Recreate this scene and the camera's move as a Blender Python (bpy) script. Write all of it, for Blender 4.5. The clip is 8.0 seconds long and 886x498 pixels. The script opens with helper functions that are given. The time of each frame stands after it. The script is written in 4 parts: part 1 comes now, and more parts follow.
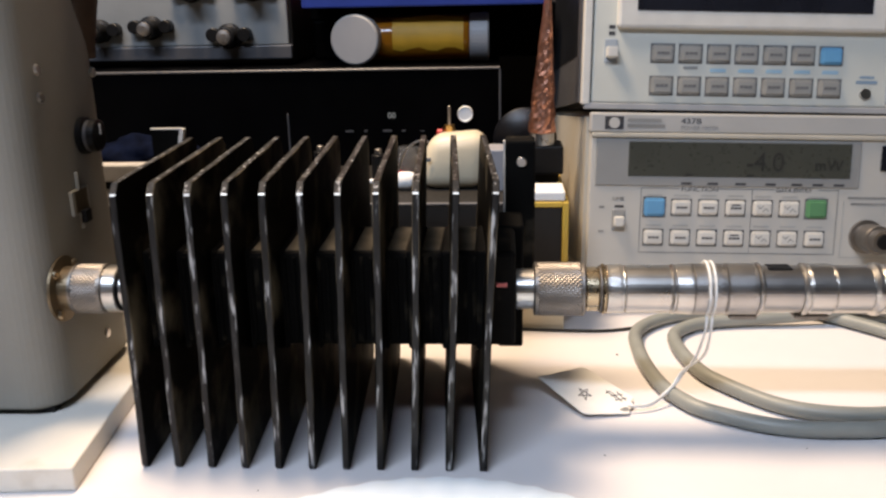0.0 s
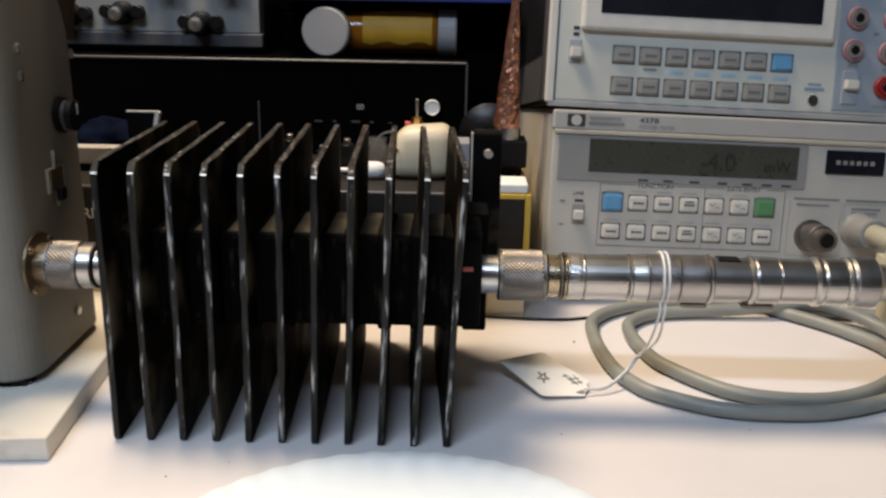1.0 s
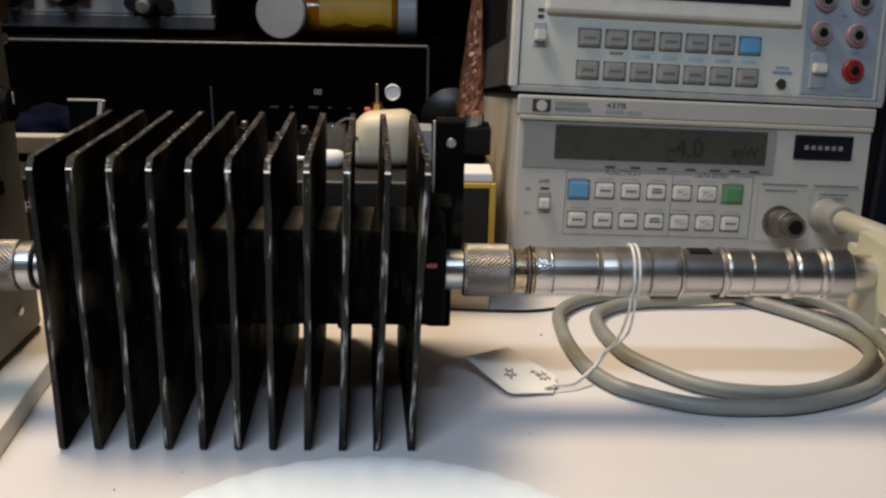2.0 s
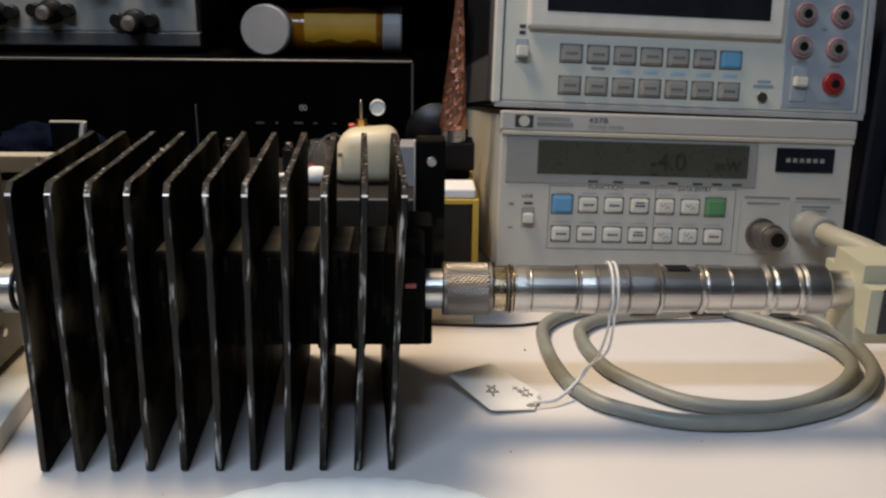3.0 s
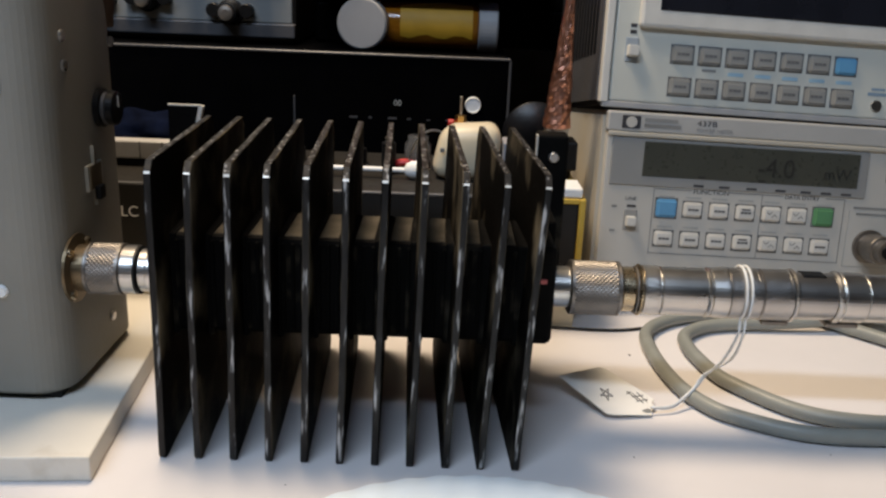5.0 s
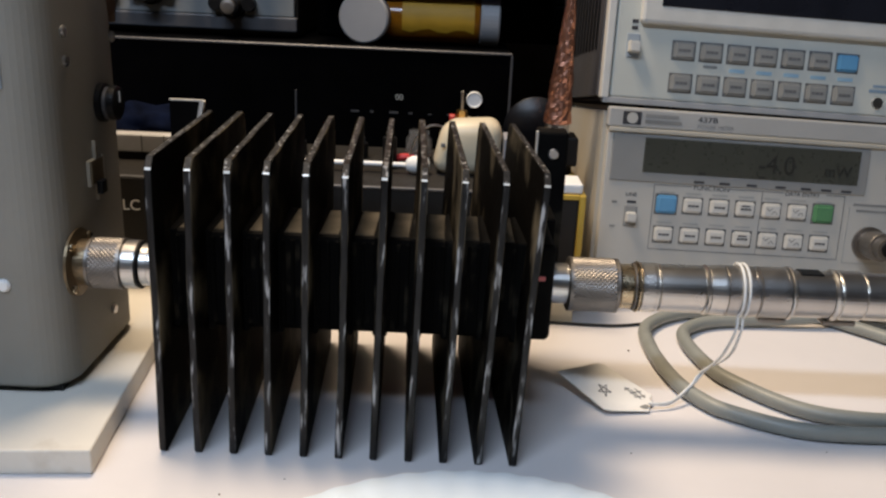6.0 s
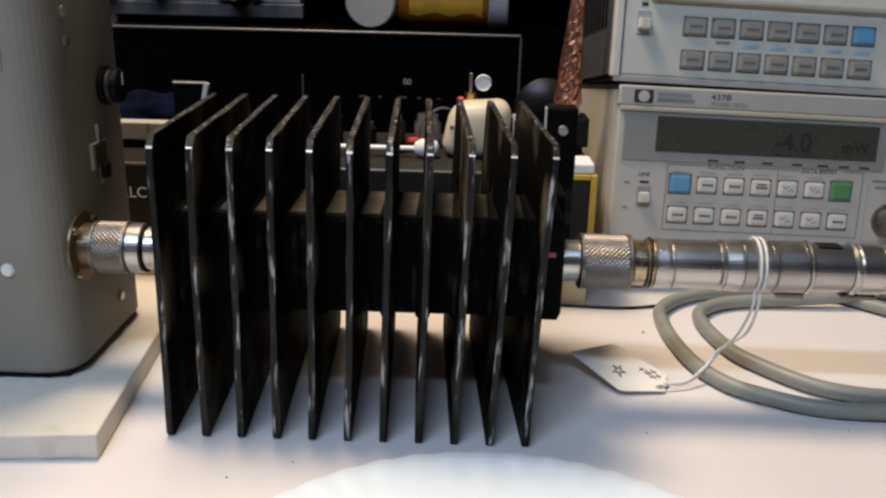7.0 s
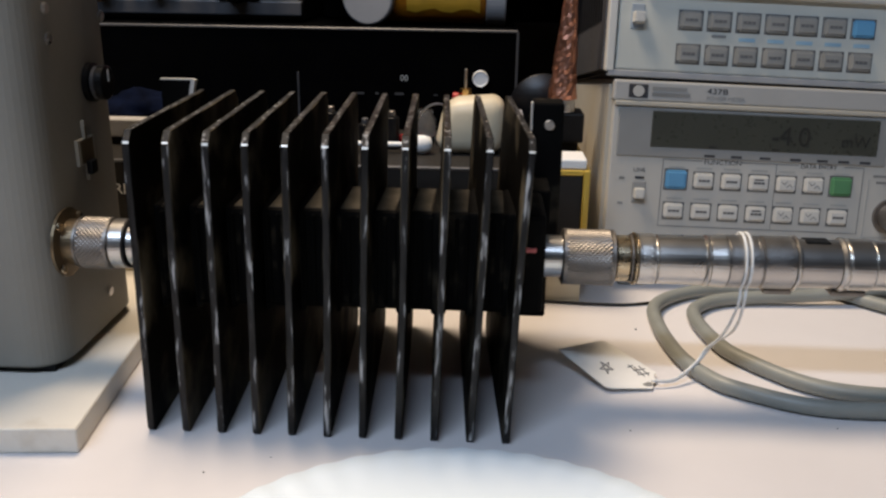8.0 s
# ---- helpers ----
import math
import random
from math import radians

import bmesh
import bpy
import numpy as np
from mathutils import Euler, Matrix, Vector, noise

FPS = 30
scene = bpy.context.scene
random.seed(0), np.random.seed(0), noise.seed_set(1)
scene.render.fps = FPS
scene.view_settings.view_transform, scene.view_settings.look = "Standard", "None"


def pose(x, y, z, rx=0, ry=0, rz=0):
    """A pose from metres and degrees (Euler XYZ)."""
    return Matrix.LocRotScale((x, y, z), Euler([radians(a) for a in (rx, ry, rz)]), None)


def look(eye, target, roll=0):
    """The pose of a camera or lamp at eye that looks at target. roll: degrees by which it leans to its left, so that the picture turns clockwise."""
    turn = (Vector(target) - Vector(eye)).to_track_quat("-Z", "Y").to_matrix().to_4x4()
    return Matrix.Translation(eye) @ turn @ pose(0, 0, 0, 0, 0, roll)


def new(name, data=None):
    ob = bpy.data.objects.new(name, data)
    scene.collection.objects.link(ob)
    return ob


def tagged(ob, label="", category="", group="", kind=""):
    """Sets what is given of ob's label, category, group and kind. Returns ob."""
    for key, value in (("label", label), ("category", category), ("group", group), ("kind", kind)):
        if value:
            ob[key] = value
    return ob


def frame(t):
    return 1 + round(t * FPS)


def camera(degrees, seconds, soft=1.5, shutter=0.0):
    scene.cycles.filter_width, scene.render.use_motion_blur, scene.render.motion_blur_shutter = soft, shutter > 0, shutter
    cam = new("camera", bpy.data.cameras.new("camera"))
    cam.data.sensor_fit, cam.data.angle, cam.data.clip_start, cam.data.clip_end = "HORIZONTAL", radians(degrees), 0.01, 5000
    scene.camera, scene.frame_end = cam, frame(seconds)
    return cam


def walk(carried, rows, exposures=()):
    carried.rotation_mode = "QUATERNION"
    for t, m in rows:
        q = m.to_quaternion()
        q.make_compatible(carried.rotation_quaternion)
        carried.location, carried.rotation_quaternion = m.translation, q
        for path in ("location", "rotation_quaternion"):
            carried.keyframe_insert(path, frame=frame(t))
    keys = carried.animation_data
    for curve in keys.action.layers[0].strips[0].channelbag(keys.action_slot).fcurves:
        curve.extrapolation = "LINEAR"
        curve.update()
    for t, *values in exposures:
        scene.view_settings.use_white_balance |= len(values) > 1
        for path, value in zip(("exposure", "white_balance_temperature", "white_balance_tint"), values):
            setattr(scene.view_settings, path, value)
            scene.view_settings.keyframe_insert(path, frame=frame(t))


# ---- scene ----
cam = camera(53.34, 8.0, soft=2.4, shutter=0.5)
# seconds, eye, target, roll
PATH = [
    (0, (0.14684, -0.31682, 0.19051), (0.01925, 1.59193, -0.39295), -1.22),
    (0.5, (0.14095, -0.35067, 0.19748), (0.07289, 1.56493, -0.37335), 0.57),
    (1, (0.14183, -0.33392, 0.19007), (0.11564, 1.57742, -0.39821), 1.04),
    (1.5, (0.14792, -0.32108, 0.18581), (0.15813, 1.58007, -0.43510), 0.29),
    (1.7, (0.14206, -0.31877, 0.18837), (0.18002, 1.57819, -0.44417), 0.91),
    (2.8, (0.14454, -0.31346, 0.19603), (0.22274, 1.58517, -0.42775), 1.06),
    (3, (0.14971, -0.31654, 0.19850), (0.21212, 1.58304, -0.42414), 0.76),
    (3.5, (0.14209, -0.31410, 0.19676), (0.23983, 1.58375, -0.42662), 1.40),
    (4, (0.12570, -0.31848, 0.20413), (0.15591, 1.59318, -0.38293), 2.40),
    (4.5, (0.11213, -0.31244, 0.19087), (0.10318, 1.59150, -0.42145), 2.34),
    (4.7, (0.10804, -0.31057, 0.18841), (0.10884, 1.59668, -0.41361), 2.21),
    (5.8, (0.10625, -0.30906, 0.18873), (0.12096, 1.59580, -0.42062), 2.48),
    (6, (0.10848, -0.31052, 0.19134), (0.10963, 1.59003, -0.43146), 2.56),
    (6.5, (0.10950, -0.31026, 0.18866), (0.09472, 1.58898, -0.43797), 2.05),
    (7, (0.11175, -0.30667, 0.18139), (0.07759, 1.59233, -0.44522), 1.37),
    (7.5, (0.11153, -0.30418, 0.17874), (0.07958, 1.59315, -0.45303), 1.49),
    (8, (0.12904, -0.30458, 0.17960), (0.04005, 1.59177, -0.44965), 0.83),
]
# seconds, stops, kelvin, tint
EXPOSURES = [(0.0, 0.56, 6600, 15), (0.5, 0.31, 6550, 14), (1.0, 0.10, 6500, 11), (1.5, -0.12, 6500, 10), (3.0, -0.13, 6500, 10), (4.0, -0.08, 6450, 10), (4.5, -0.03, 6400, 10), (6.5, 0.02, 6350, 12), (8.0, -0.10, 6250, 12)]
walk(cam, [(t, look(eye, target, roll)) for t, eye, target, roll in PATH], EXPOSURES)


# ---- light ----
def area_lamp(name, eye, target, w, h, watts, colour):
    data = bpy.data.lights.new(name, "AREA")
    data.shape, data.size, data.size_y, data.energy, data.color = "RECTANGLE", w, h, watts, colour
    ob = new(name, data)
    ob.matrix_world = look(eye, target)
    return ob


world = bpy.data.worlds.new("room_air")
scene.world = world
world.use_nodes = True
world.node_tree.nodes["Background"].inputs[0].default_value = (0.5, 0.55, 0.65, 1)
world.node_tree.nodes["Background"].inputs[1].default_value = 0.02
scene.view_settings.exposure = 0.0
BENCH_LAMP_AT, BENCH_LAMP_TO = (-0.065, 0.18, 0.75), (0.08, 0.08, 0.0)
CEILING_AT = (-0.35, -1.00, 1.45)
area_lamp("bench_lamp_light", BENCH_LAMP_AT, BENCH_LAMP_TO, 0.24, 0.16, 6.9, (1.0, 0.79, 0.55))
area_lamp("ceiling_light_lamp", CEILING_AT, (-0.35, 0.05, 0), 1.1, 0.12, 18.5, (0.64, 0.79, 1.0))


# ---- materials ----
def mat(name, base, rough=0.5, metal=0.0, var=0.12, scale=40.0, bump=0.15, fine=400.0, spec=0.5, dust=None, dust_amount=0.0, dust_span=None, stretch=1.0):
    """Painted, moulded or bare surface with blotches, grain and a fine relief."""
    m = bpy.data.materials.new(name)
    m.use_nodes = True
    nt = m.node_tree
    b = nt.nodes["Principled BSDF"]
    b.inputs["Metallic"].default_value = metal
    b.inputs["Specular IOR Level"].default_value = spec
    tc = nt.nodes.new("ShaderNodeTexCoord")
    n1 = nt.nodes.new("ShaderNodeTexNoise")
    n1.inputs["Scale"].default_value, n1.inputs["Detail"].default_value = scale, 6
    n2 = nt.nodes.new("ShaderNodeTexNoise")
    n2.inputs["Scale"].default_value, n2.inputs["Detail"].default_value = fine, 3
    info = nt.nodes.new("ShaderNodeObjectInfo")
    shift = nt.nodes.new("ShaderNodeVectorMath")
    shift.operation = "MULTIPLY_ADD"
    nt.links.new(info.outputs["Random"], shift.inputs[0])
    shift.inputs[1].default_value = (3.1, 5.7, 4.3)
    nt.links.new(tc.outputs["Object"], shift.inputs[2])
    along = nt.nodes.new("ShaderNodeVectorMath")
    along.operation = "MULTIPLY"
    along.inputs[1].default_value = (1, 1, stretch)
    nt.links.new(shift.outputs[0], along.inputs[0])
    for n in (n1, n2):
        nt.links.new(along.outputs[0], n.inputs["Vector"])
    ramp = nt.nodes.new("ShaderNodeMapRange")
    ramp.inputs[1].default_value, ramp.inputs[2].default_value = 0.3, 0.7
    ramp.inputs[3].default_value, ramp.inputs[4].default_value = 1 - var, 1 + var
    nt.links.new(n1.outputs["Fac"], ramp.inputs[0])
    mul = nt.nodes.new("ShaderNodeVectorMath")
    mul.operation = "SCALE"
    mul.inputs[0].default_value = base
    nt.links.new(ramp.outputs[0], mul.inputs["Scale"])
    colour = mul.outputs[0]
    if dust:
        mix = nt.nodes.new("ShaderNodeMix")
        mix.data_type = "RGBA"
        r2 = nt.nodes.new("ShaderNodeMapRange")
        r2.inputs[1].default_value, r2.inputs[2].default_value = dust_span or (0.62 - 0.25 * dust_amount, 0.72)
        nt.links.new(n1.outputs["Fac"], r2.inputs[0])
        nt.links.new(r2.outputs[0], mix.inputs[0])
        nt.links.new(colour, mix.inputs[6])
        mix.inputs[7].default_value = (*dust, 1)
        colour = mix.outputs[2]
    nt.links.new(colour, b.inputs["Base Color"])
    rr = nt.nodes.new("ShaderNodeMapRange")
    rr.inputs[3].default_value, rr.inputs[4].default_value = max(0.02, rough - 0.1), min(1, rough + 0.1)
    nt.links.new(n2.outputs["Fac"], rr.inputs[0])
    nt.links.new(rr.outputs[0], b.inputs["Roughness"])
    if bump:
        bp = nt.nodes.new("ShaderNodeBump")
        bp.inputs["Strength"].default_value, bp.inputs["Distance"].default_value = bump, 0.0004
        nt.links.new(n2.outputs["Fac"], bp.inputs["Height"])
        nt.links.new(bp.outputs[0], b.inputs["Normal"])
    return m


def glass(name, colour, rough=0.05, trans=1.0):
    m = bpy.data.materials.new(name)
    m.use_nodes = True
    b = m.node_tree.nodes["Principled BSDF"]
    b.inputs["Base Color"].default_value = (*colour, 1)
    b.inputs["Roughness"].default_value = rough
    b.inputs["Transmission Weight"].default_value = trans
    b.inputs["IOR"].default_value = 1.45
    return m


M_BENCH = mat("bench_laminate", (0.74, 0.705, 0.695), 0.45, var=0.04, scale=14, bump=0.08, fine=900)
M_WALL = mat("wall_paint", (0.055, 0.055, 0.055), 0.8, scale=3)
M_FLOOR = mat("floor_vinyl", (0.10, 0.095, 0.09), 0.6, scale=3)
M_CEIL = mat("ceiling_paint", (0.40, 0.40, 0.39), 0.9, scale=2, var=0.04)
M_FIN = mat("black_anodised", (0.0040, 0.0034, 0.0028), 0.65, var=0.4, scale=28, bump=0.2, spec=0.04, dust=(0.25, 0.21, 0.145), dust_span=(0.50, 0.86))
M_BODY = mat("black_casting", (0.005, 0.0048, 0.0045), 0.7, var=0.4, bump=0.3, spec=0.05, dust=(0.05, 0.042, 0.03), dust_amount=0.05)
M_EDGE = mat("worn_edge", (0.016, 0.015, 0.0145), 0.5, var=0.7, scale=520, bump=0.4, spec=0.25, dust=(0.46, 0.45, 0.44), dust_span=(0.575, 0.70), stretch=0.13)
M_NICKEL = mat("nickel_plate", (0.64, 0.62, 0.59), 0.31, metal=1.0, var=0.06, scale=60, bump=0.0, fine=70)
M_KNURL = mat("dull_nickel", (0.26, 0.24, 0.22), 0.45, metal=1.0, var=0.15, scale=90, bump=0.1)
M_SATIN = mat("satin_nickel", (0.50, 0.485, 0.47), 0.34, metal=1.0, var=0.08, scale=60, bump=0.0, fine=70)
M_BRASS = mat("brass", (0.70, 0.47, 0.18), 0.3, metal=1.0, var=0.15, scale=120)
M_HPCASE = mat("cream_case", (0.43, 0.40, 0.335), 0.55, var=0.06, scale=30, bump=0.25)
M_PANEL = mat("cream_panel", (0.475, 0.455, 0.41), 0.5, var=0.04, scale=25, bump=0.1)
M_BLUEPANEL = mat("pale_blue_panel", (0.53, 0.535, 0.48), 0.5, var=0.04, scale=25, bump=0.1)
M_BLUEGREY = mat("blue_grey_panel", (0.27, 0.31, 0.35), 0.5, var=0.05, scale=30)
M_GREY = mat("grey_plastic", (0.26, 0.26, 0.24), 0.5, var=0.06)
M_KEYGREY = mat("grey_key", (0.25, 0.25, 0.235), 0.5, var=0.08, scale=90)
M_KEYWHITE = mat("white_key", (0.57, 0.555, 0.51), 0.45, var=0.05, scale=90)
M_KEYBLUE = mat("blue_key", (0.11, 0.30, 0.50), 0.45, var=0.06, scale=90)
M_KEYGREEN = mat("green_key", (0.09, 0.24, 0.11), 0.45, var=0.06, scale=90)
M_LCD = mat("lcd_glass", (0.052, 0.054, 0.044), 0.3, var=0.08, scale=40, bump=0.0)
M_DARKWIN = mat("dark_window", (0.012, 0.013, 0.018), 0.12, var=0.2, bump=0.0)
M_INK = mat("dark_ink", (0.03, 0.03, 0.035), 0.6, var=0.2)
M_INKGREY = mat("grey_ink", (0.22, 0.22, 0.21), 0.6, var=0.2)
M_INKBLUE = mat("blue_ink", (0.30, 0.45, 0.55), 0.6, var=0.1)
M_WHITEINK = mat("white_ink", (0.85, 0.85, 0.83), 0.6, var=0.05)
M_BLACK = mat("black_plastic", (0.006, 0.006, 0.0065), 0.4, var=0.3, spec=0.2)
M_BLACKGLOSS = mat("black_gloss_panel", (0.0012, 0.0012, 0.0014), 0.5, var=0.3, bump=0.03, spec=0.02)
M_DARKGREY = mat("dark_grey_paint", (0.022, 0.020, 0.018), 0.5, var=0.15, spec=0.18)
M_SILVER = mat("bright_trim", (0.6, 0.6, 0.6), 0.3, metal=1.0, var=0.1)
M_BOX = mat("beige_grey_paint", (0.265, 0.25, 0.215), 0.55, var=0.06, scale=22, bump=0.2, spec=0.25)
M_BOARD = mat("white_board", (0.74, 0.70, 0.62), 0.55, var=0.07, scale=18, dust=(0.45, 0.38, 0.28), dust_amount=0.05)
M_CREAM = mat("cream_plastic", (0.58, 0.51, 0.37), 0.45, var=0.06, scale=60)
M_WHITE = mat("white_plastic", (0.80, 0.80, 0.78), 0.45, var=0.03)
M_PAPER = mat("paper", (0.86, 0.835, 0.78), 0.85, var=0.05, scale=60, bump=0.2)
M_STRING = mat("cotton_string", (0.75, 0.75, 0.73), 0.9, var=0.1, scale=300)
M_CABLE = mat("grey_cable", (0.255, 0.262, 0.235), 0.45, var=0.08, scale=60, bump=0.1)
M_BLACKWIRE = mat("black_wire", (0.015, 0.014, 0.013), 0.4)
M_YELLOW = mat("yellow_edge", (0.55, 0.36, 0.05), 0.5, var=0.1)
M_RED = mat("red_plastic", (0.42, 0.025, 0.022), 0.4, var=0.1)
M_DEEPBLUE = mat("deep_blue_plastic", (0.02, 0.04, 0.22), 0.35, var=0.15)
M_COPPER = mat("crumpled_copper", (0.78, 0.38, 0.26), 0.34, metal=1.0, var=0.25, scale=220, bump=0.9, fine=260)
M_AMBER = glass("amber_plastic", (0.42, 0.15, 0.010), 0.15, 0.45)
M_CLEAR = glass("clear_plastic", (0.9, 0.92, 0.95), 0.06, 0.95)
M_LABEL = mat("yellow_label", (0.46, 0.25, 0.012), 0.6, var=0.15, scale=50)
M_DISH = mat("white_coated_paper", (0.82, 0.90, 0.95), 0.4, var=0.03, scale=12, bump=0.0)

M_LIDGREY = mat("aged_white_plastic", (0.28, 0.28, 0.285), 0.5, var=0.06)
# Metal darkened to brown for shade: connector flange and switch recess.
M_SHADE_BROWN = mat("shade_brown_metal", (0.20, 0.15, 0.09), 0.4, metal=0.8, var=0.2)
M_TOPSTRIP = mat("pale_grey_strip", (0.40, 0.39, 0.365), 0.5, var=0.05)
M_DARKRED = mat("dark_red_plastic", (0.24, 0.018, 0.022), 0.4, var=0.1)
M_SMOKE = mat("smoky_plastic", (0.004, 0.004, 0.005), 0.35, var=0.2, spec=0.3)
M_DUSTY = mat("settled_dust", (0.085, 0.072, 0.053), 0.9, var=0.35, scale=70, bump=0.3, spec=0.1)
# Bare metal of the fin corners, also the end plate's painted highlight.
M_BARE_GLINT = mat("bare_and_glint_edge", (0.75, 0.72, 0.66), 0.45, metal=0.4, var=0.15)
M_PINK = mat("pink_paint", (0.62, 0.16, 0.16), 0.6)
M_BRASSY = mat("tarnished_brass", (0.52, 0.42, 0.28), 0.28, metal=1.0, var=0.2, scale=90)
M_SENSOR = mat("sensor_cream", (0.50, 0.48, 0.35), 0.5, var=0.05, scale=40)
M_BOXDARK = mat("pale_beige_paint", (0.42, 0.39, 0.32), 0.45, var=0.08)
M_TRIMGREY = mat("grey_trim", (0.08, 0.08, 0.085), 0.45, metal=0.3, var=0.1)
M_TRIMDIM = mat("dim_trim", (0.05, 0.05, 0.053), 0.5, var=0.2)
M_BAR = mat("grey_metal_bar", (0.60, 0.59, 0.59), 0.4, metal=0.25, var=0.12, scale=60)
M_NAVY = mat("navy_cloth", (0.0022, 0.0040, 0.012), 0.9, var=0.5, scale=90, bump=0.5, spec=0.04)
M_DARKNAVY = mat("dark_navy_paint", (0.010, 0.011, 0.020), 0.5, var=0.2)
M_FROST = mat("frosted_plastic", (0.30, 0.30, 0.32), 0.35, var=0.1)
M_BEZEL = mat("grey_bezel", (0.25, 0.25, 0.24), 0.5, var=0.05)
M_LCDINK = mat("lcd_segments", (0.017, 0.017, 0.015), 0.5, var=0.05)
M_INKPALE = mat("pale_ink", (0.36, 0.36, 0.34), 0.6, var=0.1)
# Key legends, and the shadow gap painted round the keys.
M_KEYINK_SHADE = mat("key_ink_and_gap_shade", (0.12, 0.12, 0.12), 0.6, var=0.1)
M_INKBLUE2 = mat("blue_print", (0.20, 0.28, 0.36), 0.6, var=0.1)
M_CASEGREY = mat("grey_case", (0.34, 0.34, 0.34), 0.5, var=0.06)
M_JACK = mat("jack_black", (0.02, 0.02, 0.02), 0.4)
M_JACKRIM = mat("jack_rim_pinkish", (0.26, 0.15, 0.17), 0.45, var=0.1)
M_JACKINNER = mat("jack_metal", (0.38, 0.36, 0.34), 0.35, metal=0.6, var=0.1)
M_CABLE2 = mat("pale_cable", (0.38, 0.36, 0.28), 0.5, var=0.06)
M_GREYDARK = mat("dark_grey_plastic", (0.06, 0.06, 0.065), 0.5, var=0.12)
M_LEATHER = mat("brown_leather", (0.045, 0.026, 0.015), 0.6, var=0.3, scale=70, bump=0.4, spec=0.25)
M_GREYPANEL = mat("grey_panel_paint", (0.20, 0.21, 0.21), 0.5, var=0.08)


# ---- mesh helpers ----
def part(name, bm, material, parent=None, label="", smooth=False, m=None):
    me = bpy.data.meshes.new(name)
    if smooth:
        for f in bm.faces:
            f.smooth = True
    bm.to_mesh(me)
    bm.free()
    me.materials.append(material)
    ob = new(name, me)
    if m is not None:
        ob.matrix_basis = m
    if parent is not None:
        ob.parent = parent
    if label:
        ob["label"] = label
    return ob


def thing(name, m, label, category, group="", kind=""):
    ob = new(name)
    ob.empty_display_size = 0.01
    ob.matrix_basis = m
    return tagged(ob, label, category, group, kind)


def block(x0, x1, y0, y1, z0, z1, bevel=0.0, seg=2, bm=None):
    bm = bm or bmesh.new()
    v = [bm.verts.new((x, y, z)) for z in (z0, z1) for y in (y0, y1) for x in (x0, x1)]
    faces = [bm.faces.new([v[i] for i in q]) for q in ((0, 2, 3, 1), (4, 5, 7, 6), (0, 1, 5, 4), (2, 6, 7, 3), (0, 4, 6, 2), (1, 3, 7, 5))]
    if bevel:
        edges = {e for f in faces for e in f.edges}
        bmesh.ops.bevel(bm, geom=list(edges), offset=bevel, segments=seg, affect="EDGES", profile=0.5)
    return bm


AXES = {"x": Matrix(((0, 0, 1, 0), (1, 0, 0, 0), (0, 1, 0, 0), (0, 0, 0, 1))), "y": Matrix(((1, 0, 0, 0), (0, 0, 1, 0), (0, -1, 0, 0), (0, 0, 0, 1))), "z": Matrix.Identity(4)}


def lathe(profile, axis="z", n=32, at=(0, 0, 0), bm=None):
    """A turned body: profile is (distance along the axis, radius)."""
    bm = bm or bmesh.new()
    m = Matrix.Translation(at) @ AXES[axis]
    rings = []
    for d, r in profile:
        r = max(r, 1e-5)
        rings.append([bm.verts.new(m @ Vector((r * math.cos(6.283185 * k / n), r * math.sin(6.283185 * k / n), d))) for k in range(n)])
    for a, b in zip(rings, rings[1:]):
        for k in range(n):
            bm.faces.new((a[k], a[(k + 1) % n], b[(k + 1) % n], b[k]))
    bm.faces.new(rings[0][::-1])
    bm.faces.new(rings[-1])
    bmesh.ops.recalc_face_normals(bm, faces=bm.faces[:])
    return bm


def rod(d0, d1, r, axis="z", n=24, at=(0, 0, 0), chamfer=0.0004):
    c = min(chamfer, abs(d1 - d0) / 3, r / 3)
    return lathe([(d0, r - c), (d0 + c, r), (d1 - c, r), (d1, r - c)], axis, n, at)


def sweep(points, r, n=10, closed=False):
    """A round cord along smooth points."""
    pts = [Vector(p) for p in points]
    fine = []
    for i in range(len(pts) - 1):
        p0, p1, p2, p3 = pts[max(i - 1, 0)], pts[i], pts[i + 1], pts[min(i + 2, len(pts) - 1)]
        for k in range(8):
            t = k / 8
            fine.append(0.5 * ((2 * p1) + (p2 - p0) * t + (2 * p0 - 5 * p1 + 4 * p2 - p3) * t * t + (3 * p1 - p0 - 3 * p2 + p3) * t ** 3))
    fine.append(pts[-1])
    bm, rings = bmesh.new(), []
    side = None
    for i, p in enumerate(fine):
        d = (fine[min(i + 1, len(fine) - 1)] - fine[max(i - 1, 0)]).normalized()
        side = (side - d * side.dot(d)).normalized() if side else d.orthogonal().normalized()
        up = d.cross(side)
        rings.append([bm.verts.new(p + r * (side * math.cos(6.283185 * k / n) + up * math.sin(6.283185 * k / n))) for k in range(n)])
    for a, b in zip(rings, rings[1:]):
        for k in range(n):
            bm.faces.new((a[k], a[(k + 1) % n], b[(k + 1) % n], b[k]))
    bm.faces.new(rings[0][::-1])
    bm.faces.new(rings[-1])
    return bm


